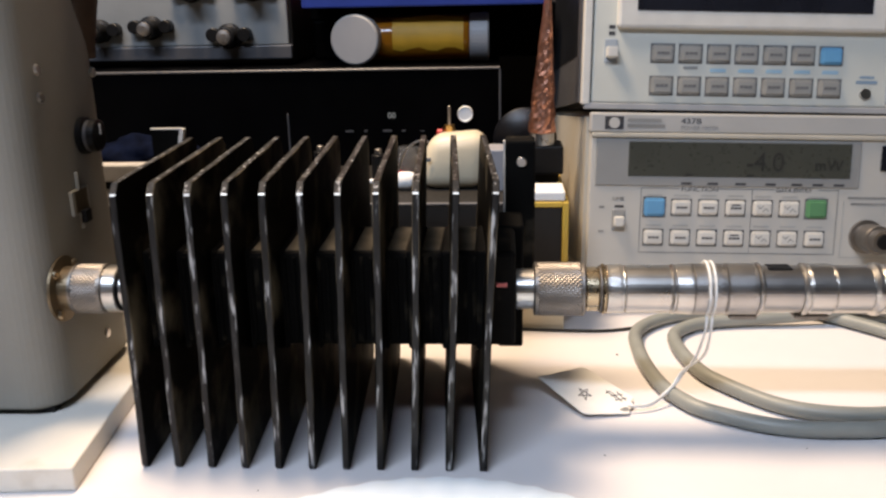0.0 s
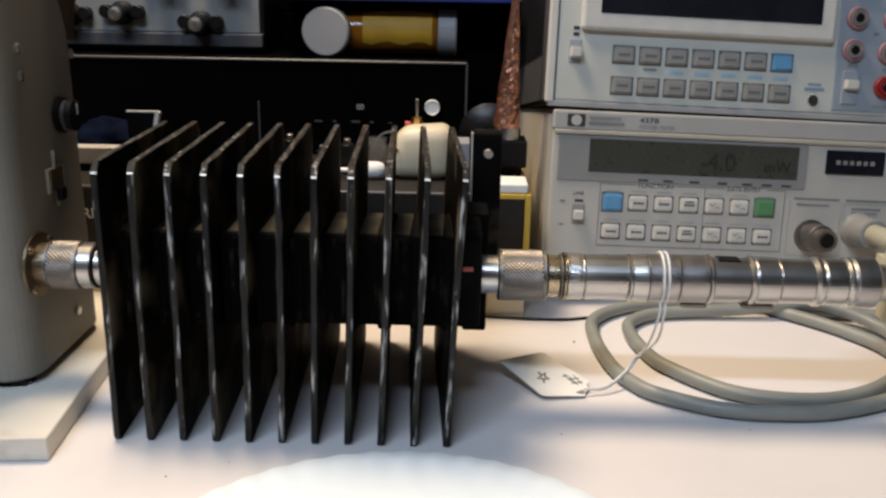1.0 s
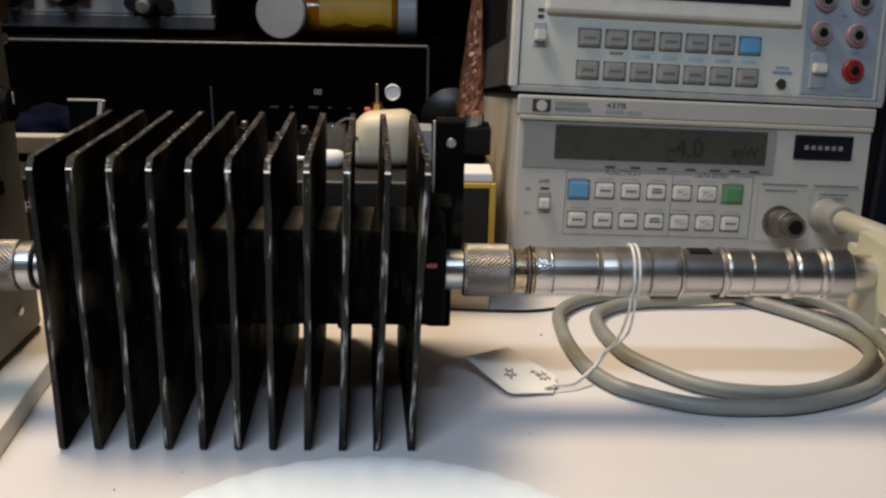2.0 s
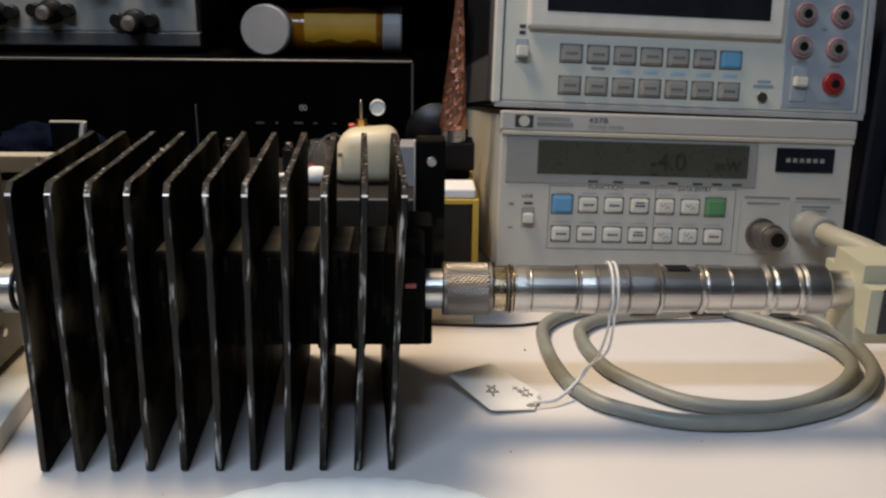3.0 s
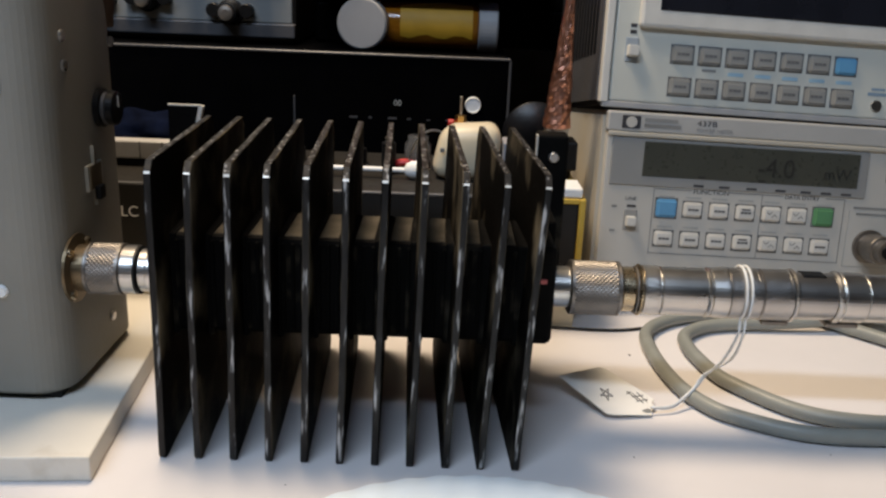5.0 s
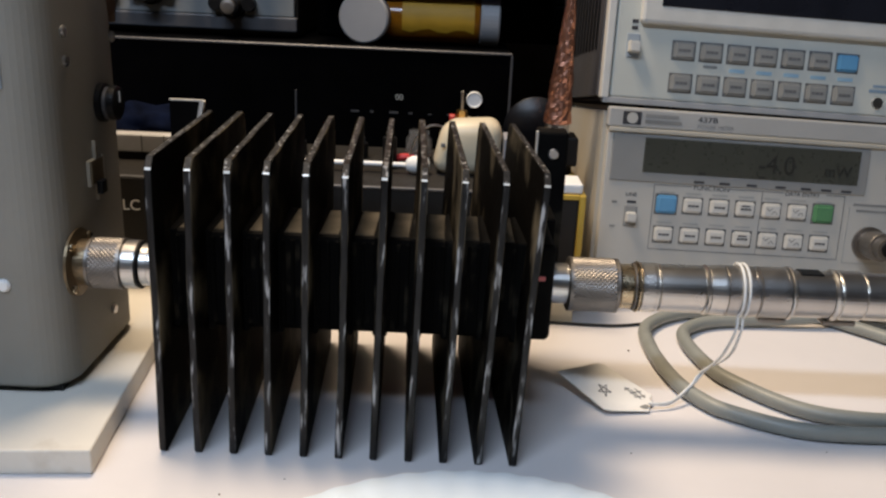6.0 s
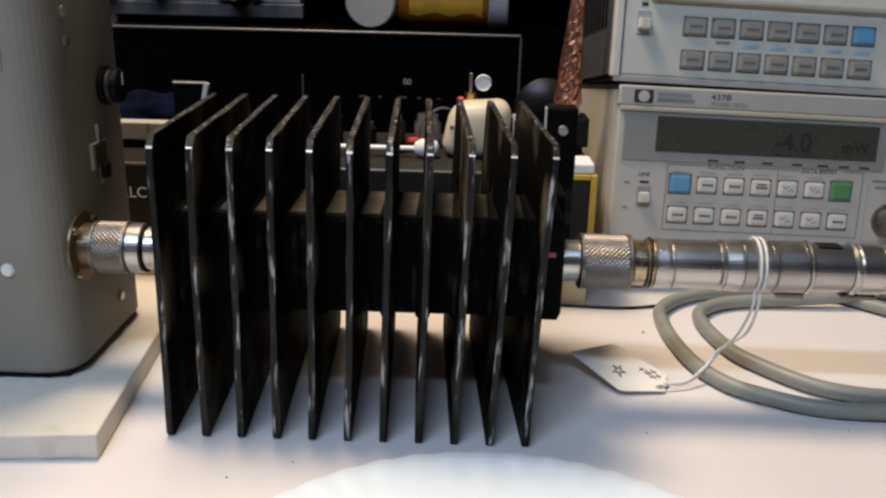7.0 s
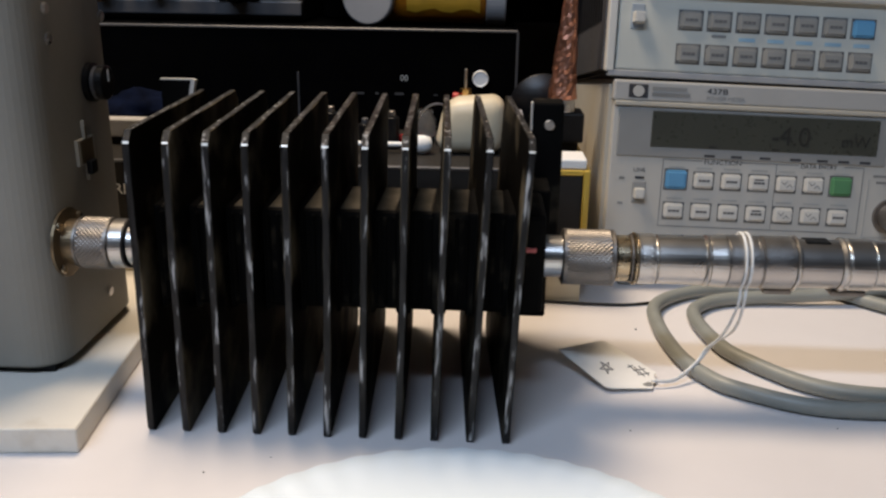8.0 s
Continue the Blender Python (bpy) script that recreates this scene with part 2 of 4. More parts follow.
def lettering(name, words, size, at, material, parent, label="", squeeze=1.0):
    """Words on a panel that faces -y in its parent; at is the lower left corner."""
    cu = bpy.data.curves.new(name, "FONT")
    cu.body, cu.size, cu.extrude = words, size, 0.00008
    tmp = new(name + "_tmp", cu)
    bpy.context.view_layer.update()
    me = bpy.data.meshes.new_from_object(tmp.evaluated_get(bpy.context.evaluated_depsgraph_get()))
    bpy.data.objects.remove(tmp)
    me.materials.clear()
    me.materials.append(material)
    me.transform(pose(*at, 90) @ Matrix.Diagonal((squeeze, 1, 1, 1)))
    ob = new(name, me)
    ob.parent = parent
    if label:
        ob["label"] = label
    return ob


# ---- the room ----
def structure(name, bm, material, label, category):
    return tagged(part(name, bm, material), label, category, kind="structure")


X0, X1, Y0, Y1, ZF, ZC = -1.8, 3.6, -2.4, 0.95, -0.75, 1.75
structure("floor", block(X0, X1, Y0, Y1, ZF - 0.1, ZF), M_FLOOR, "dark vinyl workshop floor", "floor")
structure("ceiling", block(X0, X1, Y0, Y1, ZC, ZC + 0.1), M_CEIL, "plain white workshop ceiling", "ceiling")
structure("wall_north", block(X0, X1, Y1, Y1 + 0.1, ZF, ZC), M_WALL, "plain painted wall behind the bench", "wall")
structure("wall_south", block(X0, X1, Y0 - 0.1, Y0, ZF, ZC), M_WALL, "plain painted wall", "wall")
structure("wall_west", block(X0 - 0.1, X0, Y0, Y1, ZF, ZC), M_WALL, "plain painted wall", "wall")
structure("wall_east", block(X1, X1 + 0.1, Y0, Y1, ZF, ZC), M_WALL, "plain painted wall", "wall")

bench = thing("workbench", pose(0, 0, 0), "white laminate workbench with faint stains", "workbench")
part("benchtop", block(-1.2, 1.4, -0.42, 0.8, -0.03, 0, 0.003), M_BENCH, bench)
for lx in (-1.15, 1.35):
    for ly in (-0.37, 0.75):
        part("leg", block(lx - 0.03, lx + 0.03, ly - 0.03, ly + 0.03, ZF, -0.03, 0.003), M_DARKGREY, bench)

lamp = thing("ceiling_light", pose(*CEILING_AT), "long white ceiling light over the front of the bench", "light")
part("housing", block(-0.58, 0.58, -0.09, 0.09, 0.10, ZC - CEILING_AT[2]), M_WHITE, lamp)

shelf_lamp = thing("bench_lamp", Matrix(look(BENCH_LAMP_AT, BENCH_LAMP_TO)), "long warm lamp over the back of the bench", "lamp")
part("housing", block(-0.17, 0.17, -0.09, 0.09, 0.008, 0.04, 0.004), M_DARKGREY, shelf_lamp)
inv = look(BENCH_LAMP_AT, BENCH_LAMP_TO).inverted()
for sx in (-0.12, 0.12):
    p0 = Vector((sx, 0, 0.035))
    p1 = inv @ Vector((*(look(BENCH_LAMP_AT, BENCH_LAMP_TO) @ p0).xy, ZC))
    part("hanger", sweep([p0, p1], 0.004), M_DARKGREY, shelf_lamp)


# ---- finned attenuator ----
AX_Y, AX_Z = 0.039, 0.0640
FIN_X, FIN_P, FIN_H, FIN_D, FIN_T, FIN_N = 0.0006, 0.01395, 0.119, 0.1100, 0.0028, 11
att = thing("finned_attenuator", pose(0, 0, 0), "black anodised finned attenuator with worn fin edges standing on the bench", "attenuator")


def fin_mesh(seed):
    """A square cooling fin; its rim has small dents and its own worn look."""
    rnd = random.Random(seed)
    bm = bmesh.new()
    c = 0.0045
    shape = [(0.0014, 0), (FIN_D - c, 0), (FIN_D, c), (FIN_D, FIN_H - c), (FIN_D - c, FIN_H), (c, FIN_H), (0.0010, FIN_H - 0.0036), (0.0006, FIN_H - 0.0041 - rnd.uniform(0, 0.0005))]
    shape += [(rnd.uniform(-0.0002, 0.0003), FIN_H - c * 1.1 - (FIN_H - 1.6 * c) * k / 14 + rnd.uniform(-0.002, 0.002)) for k in range(1, 14)]
    shape += [(0, 0.0016)]
    bow = rnd.uniform(-0.0006, 0.0006)

    def off(y, z):
        return bow * math.sin(3.14159 * z / FIN_H) * (1 - y / FIN_D)

    shape = [(y - 0.0030 * (1 - z / FIN_H) * (1 - y / FIN_D), z) for y, z in shape]
    a = [bm.verts.new((off(y, z) - FIN_T / 2, y, z)) for y, z in shape]
    b = [bm.verts.new((off(y, z) + FIN_T / 2, y, z)) for y, z in shape]
    bm.faces.new(a[::-1])
    bm.faces.new(b)
    for k in range(len(shape)):
        j = (k + 1) % len(shape)
        f = bm.faces.new((a[k], a[j], b[j], b[k]))
        f.material_index = 2 if k == 6 else 1
    bmesh.ops.recalc_face_normals(bm, faces=bm.faces[:])
    rim = [e for e in bm.edges if len({min(f.material_index, 1) for f in e.link_faces}) == 2]
    bmesh.ops.bevel(bm, geom=rim, offset=0.0003, segments=1, affect="EDGES")
    return bm


for i in range(FIN_N):
    splay = 0.0007 * max(0, i - 7)
    lean = 0.00034 * (i - 3) + 0.0008 + 0.00008 * min(i, 7) + splay
    o = part("fin", fin_mesh(i), M_FIN, att, m=pose(FIN_X + FIN_P * i, 0, 0, 0, math.degrees(math.atan(lean / FIN_H)), 2.6 + math.degrees(splay / FIN_D)))
    o.data.materials.append(M_EDGE)
    o.data.materials.append(M_BARE_GLINT)
part("body", block(-0.0035, 0.1535, AX_Y - 0.019, AX_Y + 0.019, 0.0455, 0.0862, 0.002), M_BODY, att)
for i in range(FIN_N - 1):
    x = FIN_X + FIN_P * i
    part("dusty_top", block(x + 0.0032, x + FIN_P - 0.0032, AX_Y - 0.0165, AX_Y + 0.0175, 0.0858, 0.0866, 0.0003, 1), M_DUSTY, att, "dusty brown top of the body")
    for k in range(3):
        x = FIN_X + FIN_P * i + 0.0034 + 0.0036 * k
        part("rib", block(x - 0.0008, x + 0.0008, AX_Y - 0.0204, AX_Y - 0.0188, 0.048, 0.0845, 0.0005, 1), M_BODY, att)
for i in range(FIN_N):
    x = FIN_X + FIN_P * i
    part("fin_collar", block(x - 0.0030, x + 0.0030, AX_Y - 0.0193, AX_Y + 0.0193, 0.0440, 0.0868, 0.0012), M_BODY, att)
part("end_block", block(0.1462, 0.1575, 0.060, 0.085, 0.0280, 0.0862, 0.0012), M_BODY, att)
part("end_plate", block(0.1495, 0.1635, 0.0850, 0.0980, 0.0500, 0.1195, 0.0012), M_BODY, att)
# Edge highlight of the black end plate, painted on as a bright strip.
part("plate_edge", block(0.1487, 0.1496, 0.0846, 0.0870, 0.083, 0.1196, 0.0002, 1), M_BARE_GLINT, att, "thin bright edge strip")
part("set_screw", rod(0.0840, 0.0852, 0.0024, "y", 16, (0.1570, 0, 0.1095)), M_SILVER, att, "bright screw head")


def plate_of(outline, y0, y1):
    """A flat plate with the given outline in x and z."""
    bm = bmesh.new()
    a = [bm.verts.new((x, y0, z)) for x, z in outline]
    b = [bm.verts.new((x, y1, z)) for x, z in outline]
    bm.faces.new(a)
    bm.faces.new(b[::-1])
    for k in range(len(a)):
        j = (k + 1) % len(a)
        bm.faces.new((a[j], a[k], b[k], b[j]))
    bmesh.ops.recalc_face_normals(bm, faces=bm.faces[:])
    return bm


part("rear_plate", plate_of([(-0.0215, 0.050), (0.0010, 0.050), (0.0010, 0.108), (-0.0098, 0.1125), (-0.0066, 0.1242), (-0.0215, 0.1242)], 0.0988, 0.1022), M_BODY, att)
part("rear_plate_edge", plate_of([(-0.0215, 0.1240), (-0.0060, 0.1240), (-0.0060, 0.1247), (-0.0215, 0.1247)], 0.0985, 0.1003), M_BARE_GLINT, att, "thin bright edge strip")
part("rear_plate_edge", plate_of([(-0.0096, 0.1125), (-0.0078, 0.1125), (-0.0052, 0.1241), (-0.0072, 0.1241)], 0.0985, 0.1021), M_BARE_GLINT, att, "thin bright edge strip")
part("paint_mark", block(0.1455, 0.1500, AX_Y - 0.0197, AX_Y - 0.0189, 0.0715, 0.0735, 0.0003, 1), M_PINK, att, "small smear of pink paint")

# ---- connector chain ----
chain = thing("coaxial_adapter_chain", pose(0, AX_Y, AX_Z), "nickel-plated coaxial adapters screwed together in a row", "adapter")


def seg(name, x0, x1, r, material, ch=0.0006, parent=None, label=""):
    return part(name, rod(x0, x1, r, "x", 48, chamfer=ch), material, parent or chain, label)


def knurl(x0, x1, r, depth=0.0003, n=38, pitch=0.0009):
    """A coupling nut with a diamond knurl between two plain rims."""
    lip = min(0.0016, (x1 - x0) * 0.2)
    bm = lathe([(x0, r - 0.0010), (x0 + 0.0006, r), (x0 + lip, r), (x0 + lip + 0.0001, r - depth * 1.2), (x1 - lip - 0.0001, r - depth * 1.2), (x1 - lip, r), (x1 - 0.0006, r), (x1, r - 0.0010)], "x", 56)
    rows = max(2, int((x1 - x0 - 2 * lip) / pitch))
    step = (x1 - x0 - 2 * lip) / rows

    def spot(j, k, q):
        a = 6.283185 * k / n
        return bm.verts.new((x0 + lip + step * j, q * math.cos(a), q * math.sin(a)))

    grid = [[spot(j, k + 0.5 * (j % 2), r - depth) for k in range(n)] for j in range(rows + 1)]
    for j in range(rows - 1):
        for k in range(n):
            side = (k, (k - 1) % n) if j % 2 == 0 else ((k + 1) % n, k)
            top = spot(j + 1, k + 0.5 * (j % 2), r)
            ring = (grid[j][k], grid[j + 1][side[0]], grid[j + 2][k], grid[j + 1][side[1]])
            for u, v in zip(ring, (*ring[1:], ring[0])):
                bm.faces.new((top, u, v))
    bmesh.ops.recalc_face_normals(bm, faces=bm.faces[:])
    return bm


seg("neck", 0.1535, 0.1620, 0.0086, M_NICKEL)
part("coupling_nut", knurl(0.1612, 0.1828, 0.0115), M_KNURL, chain, "knurled coupling nut")
seg("neck", 0.1828, 0.1885, 0.0094, M_BRASSY)
seg("gasket", 0.1885, 0.1898, 0.0100, M_KNURL)
seg("flange_ring", 0.1898, 0.1912, 0.0108, M_BRASSY)
part("collar", knurl(0.1912, 0.1990, 0.0104, 0.00008), M_NICKEL, chain)
seg("barrel", 0.1990, 0.2182, 0.0101, M_NICKEL)
seg("bright_ring", 0.2182, 0.2203, 0.0106, M_NICKEL, 0.0009)
part("taper", lathe([(0.2203, 0.0103), (0.2258, 0.0108), (0.2268, 0.0108)], "x", 48), M_NICKEL, chain)
part("collar", knurl(0.2268, 0.2405, 0.0107, 0.00006), M_SATIN, chain)
part("collar", knurl(0.2405, 0.2535, 0.0108, 0.00007), M_SATIN, chain, "collar engraved all round")
seg("bright_ring", 0.2535, 0.2550, 0.0113, M_NICKEL, 0.0005)
seg("barrel", 0.2550, 0.2715, 0.0099, M_SATIN)
seg("bright_ring", 0.2715, 0.2740, 0.0110, M_NICKEL, 0.0009)
seg("collar", 0.2740, 0.2842, 0.0106, M_NICKEL)
part("lug", block(0.2700, 0.2840, -0.004, 0.004, -0.0126, -0.0098, 0.001), M_KNURL, chain)
part("lug", block(0.2430, 0.2545, -0.004, 0.004, -0.0126, -0.0098, 0.001), M_KNURL, chain)
part("slot", block(0.2575, 0.2675, -0.0035, 0.0035, 0.0090, 0.0100, 0.0004, 1), M_BLACK, chain, "dark slot in the barrel")
seg("barrel", 0.2842, 0.2995, 0.0100, M_NICKEL)
seg("bright_ring", 0.2995, 0.3040, 0.0111, M_NICKEL, 0.0014)
seg("barrel", 0.3040, 0.3135, 0.0103, M_NICKEL)
seg("bright_ring", 0.3135, 0.3165, 0.0112, M_NICKEL, 0.0012)
seg("coupling_nut", 0.3165, 0.3275, 0.0112, M_SATIN, 0.0010)
seg("neck", 0.3275, 0.3385, 0.0084, M_NICKEL)

sensor = thing("power_sensor", pose(0, 0, 0), "cream plastic power sensor head on the end of the adapters", "sensor")
bm = block(0.3375, 0.46, 0.018, 0.060, 0.0440, 0.0795)
edges = [e for e in bm.edges if abs((e.verts[0].co - e.verts[1].co).x) > 0.05]
bmesh.ops.bevel(bm, geom=edges, offset=0.008, segments=4, affect="EDGES")
part("housing", bm, M_SENSOR, sensor)
part("label_plate", block(0.3425, 0.45, 0.0170, 0.0181, 0.052, 0.072, 0.0004, 1), M_DARKWIN, sensor, "dark label plate")
part("support_foot", block(0.410, 0.45, 0.024, 0.060, 0.0, 0.0440, 0.001), M_GREY, sensor)

joint = thing("coaxial_connector", pose(0, AX_Y, AX_Z), "knurled nickel coaxial connector with a brass flange", "connector")
# The flange colour holds the brown shadow round the connector.
part("flange", lathe([(-0.0450, 0.0145), (-0.0438, 0.0145), (-0.0432, 0.0098), (-0.0386, 0.0098)], "x", 40), M_SHADE_BROWN, joint, "dull brass flange, darkened with the shadow round it")
for a in range(4):
    part("screw", rod(-0.0436, -0.0420, 0.0019, "x", 12, (0, 0.0128 * math.cos(0.785 + a * 1.5708), 0.0128 * math.sin(0.785 + a * 1.5708))), M_BRASSY, joint)
part("coupling_nut", knurl(-0.0388, -0.0236, 0.0110), M_KNURL, joint, "knurled coupling nut")
part("collar", rod(-0.0237, -0.0178, 0.0104, "x", 48), M_NICKEL, joint)
part("gasket", rod(-0.0178, -0.0168, 0.0102, "x", 48), M_BLACK, joint)
part("neck", rod(-0.0168, -0.0035, 0.0090, "x", 48), M_NICKEL, joint)
part("ring", rod(-0.0135, -0.0110, 0.0094, "x", 48), M_NICKEL, joint)

# ---- paper tag ----
TAG = [(0.1650, 0.0675), (0.1862, 0.0800), (0.1890, 0.0795), (0.2092, 0.0605), (0.2072, 0.0575), (0.2088, 0.0545), (0.2062, 0.0515), (0.2052, 0.0468), (0.1870, 0.0438), (0.1840, 0.0440)]
tag = thing("paper_tag", pose(0, 0, 0), "white paper tag with pen marks tied on by a string", "tag")


def tag_z(x, y):
    """The tag rests on its front corner; its far corner is lifted."""
    return 0.0012 + max(0.0, 0.17 * (y - 0.046) + 0.13 * (0.198 - x))


bm = bmesh.new()
lo = [bm.verts.new((x, y, tag_z(x, y))) for x, y in TAG]
hi = [bm.verts.new(v.co + Vector((0, 0, 0.0004))) for v in lo]
bm.faces.new(lo)
bm.faces.new(hi)
for k in range(len(TAG)):
    j = (k + 1) % len(TAG)
    bm.faces.new((lo[k], lo[j], hi[j], hi[k]))
bmesh.ops.triangulate(bm, faces=[f for f in bm.faces if len(f.verts) > 4])
bmesh.ops.recalc_face_normals(bm, faces=bm.faces[:])
part("card", bm, M_PAPER, tag)


def pen(points):
    part("pen_stroke", sweep([(x, y, tag_z(x, y) + 0.0005) for x, y in points], 0.00022, 6), M_INK, tag)


sx, sy = 0.1862, 0.0585
star = [(sx + 0.0032 * math.cos(2.3 + 2.513 * k), sy + 0.0048 * math.sin(2.3 + 2.513 * k)) for k in range(6)]
for a, b in zip(star, star[1:]):
    pen([a, b])
for dx, dy, ex, ey in ((0.0, 0.0, 0.0040, -0.0062), (0.0023, 0.0013, 0.0060, -0.0050), (-0.0007, -0.0030, 0.0050, -0.0002), (0.0010, -0.0057, 0.0065, -0.0030), (-0.0025, 0.0010, 0.0017, -0.0047), (-0.0030, -0.0012, -0.0005, 0.0010)):
    pen([(0.1992 + dx, 0.0622 + dy), (0.1992 + ex, 0.0622 + ey)])
part("eyelet", lathe([(0.0, 0.0022), (0.0005, 0.0022)], "z", 16, (0.2035, 0.0505, tag_z(0.2035, 0.0505) + 0.0002)), M_INKGREY, tag, "grey reinforcing ring")
for k, dx in enumerate((0.0, 0.0022)):
    loop = [(0.2330 + dx, AX_Y - 0.0114 * math.cos(a), AX_Z + 0.0116 * math.sin(a)) for a in [0.35 * q - 0.9 for q in range(0, 13)]]
    drop = [(0.2328 + dx, AX_Y - 0.007, AX_Z - 0.016), (0.2325 + dx * 1.4, 0.043, 0.032), (0.2318 - dx * 0.5, 0.060, 0.0165), (0.2262, 0.0605, 0.0075 + k * 0.0008), (0.2155, 0.0525, 0.0028 + k * 0.001), (0.2050, 0.0500, 0.0036)]
    part("string", sweep(loop[::-1] + drop, 0.0006, 6), M_STRING, tag, "white cotton string")

# ---- grey cable coiled on the bench ----
CABLE = [(0.43, 0.150, 0.006), (0.395, 0.155, 0.0042), (0.345, 0.164, 0.0040), (0.300, 0.170, 0.0040), (0.252, 0.164, 0.0040), (0.2240, 0.142, 0.0040), (0.2190, 0.112, 0.0040), (0.2230, 0.0741, 0.0040), (0.2317, 0.0535, 0.0040),
         (0.2425, 0.0432, 0.0040), (0.2652, 0.0316, 0.0040), (0.2904, 0.0290, 0.0040), (0.3182, 0.0325, 0.0040), (0.3537, 0.0490, 0.0040), (0.3785, 0.0760, 0.0040), (0.3860, 0.1050, 0.0045), (0.3820, 0.1350, 0.0060), (0.3550, 0.1560, 0.0105), (0.3100, 0.1560, 0.0060),
         (0.2650, 0.1520, 0.0042), (0.2440, 0.1380, 0.0040), (0.2399, 0.1193, 0.0040), (0.2438, 0.0928, 0.0040), (0.2511, 0.0759, 0.0040), (0.2718, 0.0520, 0.0040), (0.2954, 0.0424, 0.0045), (0.3233, 0.0443, 0.0045), (0.3520, 0.0605, 0.0045), (0.3720, 0.0850, 0.0045),
         (0.3730, 0.1080, 0.0045), (0.3620, 0.1290, 0.0045), (0.3500, 0.1440, 0.0045), (0.330, 0.165, 0.0045), (0.32, 0.185, 0.0045)]
coil = thing("grey_cable", pose(0, 0, 0), "grey rubber-jacketed cable coiled twice on the bench", "cable")
part("jacket", sweep(CABLE, 0.0036, 14), M_CABLE, coil, smooth=True)
wire = thing("black_wire", pose(0, 0, 0), "thin black wire lying on the bench under the adapters", "wire")
part("jacket", sweep([(0.150, 0.1490, 0.0010), (0.164, 0.1480, 0.0010), (0.176, 0.1470, 0.0010), (0.195, 0.1460, 0.0010), (0.210, 0.1470, 0.0010), (0.226, 0.1520, 0.0010)], 0.0009, 8), M_BLACKWIRE, wire)

for k, (x, y, r) in enumerate(((0.2085, 0.1150, 0.0006), (0.1905, 0.0120, 0.0004), (0.030, -0.030, 0.0004), (0.275, 0.020, 0.0003), (0.052, -0.018, 0.0003))):
    bm = bmesh.new()
    bmesh.ops.create_icosphere(bm, subdivisions=2, radius=r)
    for v in bm.verts:
        v.co *= 1 + 0.3 * noise.noise(v.co * 1500 + Vector((k, 0, 0)))
        v.co.z *= 0.6
    tagged(part("crumb", bm, M_INK, m=pose(x, y, r * 0.5)), "tiny dark crumb lying on the white bench", "crumb", "crumbs on the bench")

# ---- white dish in front ----
dish = thing("paper_plate", pose(0.1260, -0.1115, 0), "white paper plate with a fluted rim lying on the bench", "plate")
bm = lathe([(0.0, 0.060), (0.0004, 0.078), (0.0010, 0.086), (0.0016, 0.092), (0.0022, 0.098), (0.0026, 0.1036), (0.0031, 0.1046), (0.0035, 0.1040), (0.0030, 0.098), (0.0023, 0.092), (0.0017, 0.086), (0.0011, 0.078), (0.0009, 0.0)], "z", 288)
for v in bm.verts:
    v.co.x, v.co.y = v.co.x * 0.953, v.co.y * 0.953
    r = math.hypot(v.co.x, v.co.y)
    if r > 0.082:
        a = math.atan2(v.co.y, v.co.x)
        v.co.z += 0.00032 * min(1.0, (r - 0.082) / 0.014) * (1 + math.sin(a * 48 + 0.6 * math.sin(a * 5)))
part("plate", bm, M_DISH, dish, smooth=True)

# ---- left instrument on its board ----
board = tagged(part("board", block(-0.30, 0.0, 0.0, 0.32, 0.0, 0.0104, 0.0008), M_BOARD, m=pose(-0.0205, -0.0205, 0, 0, 0, 5.0)), "white painted wooden board under the beige instrument", "board")
case = thing("instrument_case", pose(0, 0, 0.0104), "beige-grey painted metal instrument case on a white board", "instrument")
bm = block(-0.22, -0.0445, 0.020, 0.105, 0.003, 0.20)
vert = [e for e in bm.edges if abs((e.verts[0].co - e.verts[1].co).z) > 0.1]
bmesh.ops.bevel(bm, geom=vert, offset=0.016, segments=10, affect="EDGES", profile=0.5)
low = [e for e in bm.edges if max(v.co.z for v in e.verts) < 0.004]
bmesh.ops.bevel(bm, geom=low, offset=0.0015, segments=2, affect="EDGES")
part("shell", bm, M_BOX, case)
part("foot", block(-0.21, -0.050, 0.025, 0.100, 0.0, 0.003), M_BLACK, case)
FX = -0.0447
knob = part("knob", lathe([(FX, 0.0085), (FX + 0.0025, 0.0085), (FX + 0.003, 0.0066), (FX + 0.0048, 0.0064), (FX + 0.0052, 0.0076), (FX + 0.0080, 0.0074), (FX + 0.0086, 0.0064)], "x", 28, (0, 0.0760, 0.1150)), M_BLACK, case, "black knob")
part("skirt_ring", lathe([(FX + 0.0030, 0.0068), (FX + 0.0032, 0.0071), (FX + 0.0046, 0.0071), (FX + 0.0048, 0.0066)], "x", 28, (0, 0.0760, 0.1150)), M_GREYDARK, knob, "grey ring round the knob")
part("pointer", block(FX + 0.0083, FX + 0.0089, 0.0755, 0.0765, 0.1155, 0.1205), M_WHITEINK, knob)
bm = block(FX, FX + 0.0016, 0.055, 0.071, 0.0745, 0.1005)
bmesh.ops.bevel(bm, geom=[e for e in bm.edges if abs((e.verts[0].co - e.verts[1].co).x) > 0.001], offset=0.0075, segments=6, affect="EDGES")
plate = part("escutcheon", bm, M_BOXDARK, case, "oval slide switch plate")
# Raised oval plate; the recess's darkness is put into its colour.
bm = block(FX + 0.0012, FX + 0.0019, 0.0570, 0.0690, 0.0770, 0.0980)
bmesh.ops.bevel(bm, geom=[e for e in bm.edges if abs((e.verts[0].co - e.verts[1].co).x) > 0.0005], offset=0.0056, segments=6, affect="EDGES")
part("recess", bm, M_SHADE_BROWN, plate, "dark oval plate drawn as the recess")
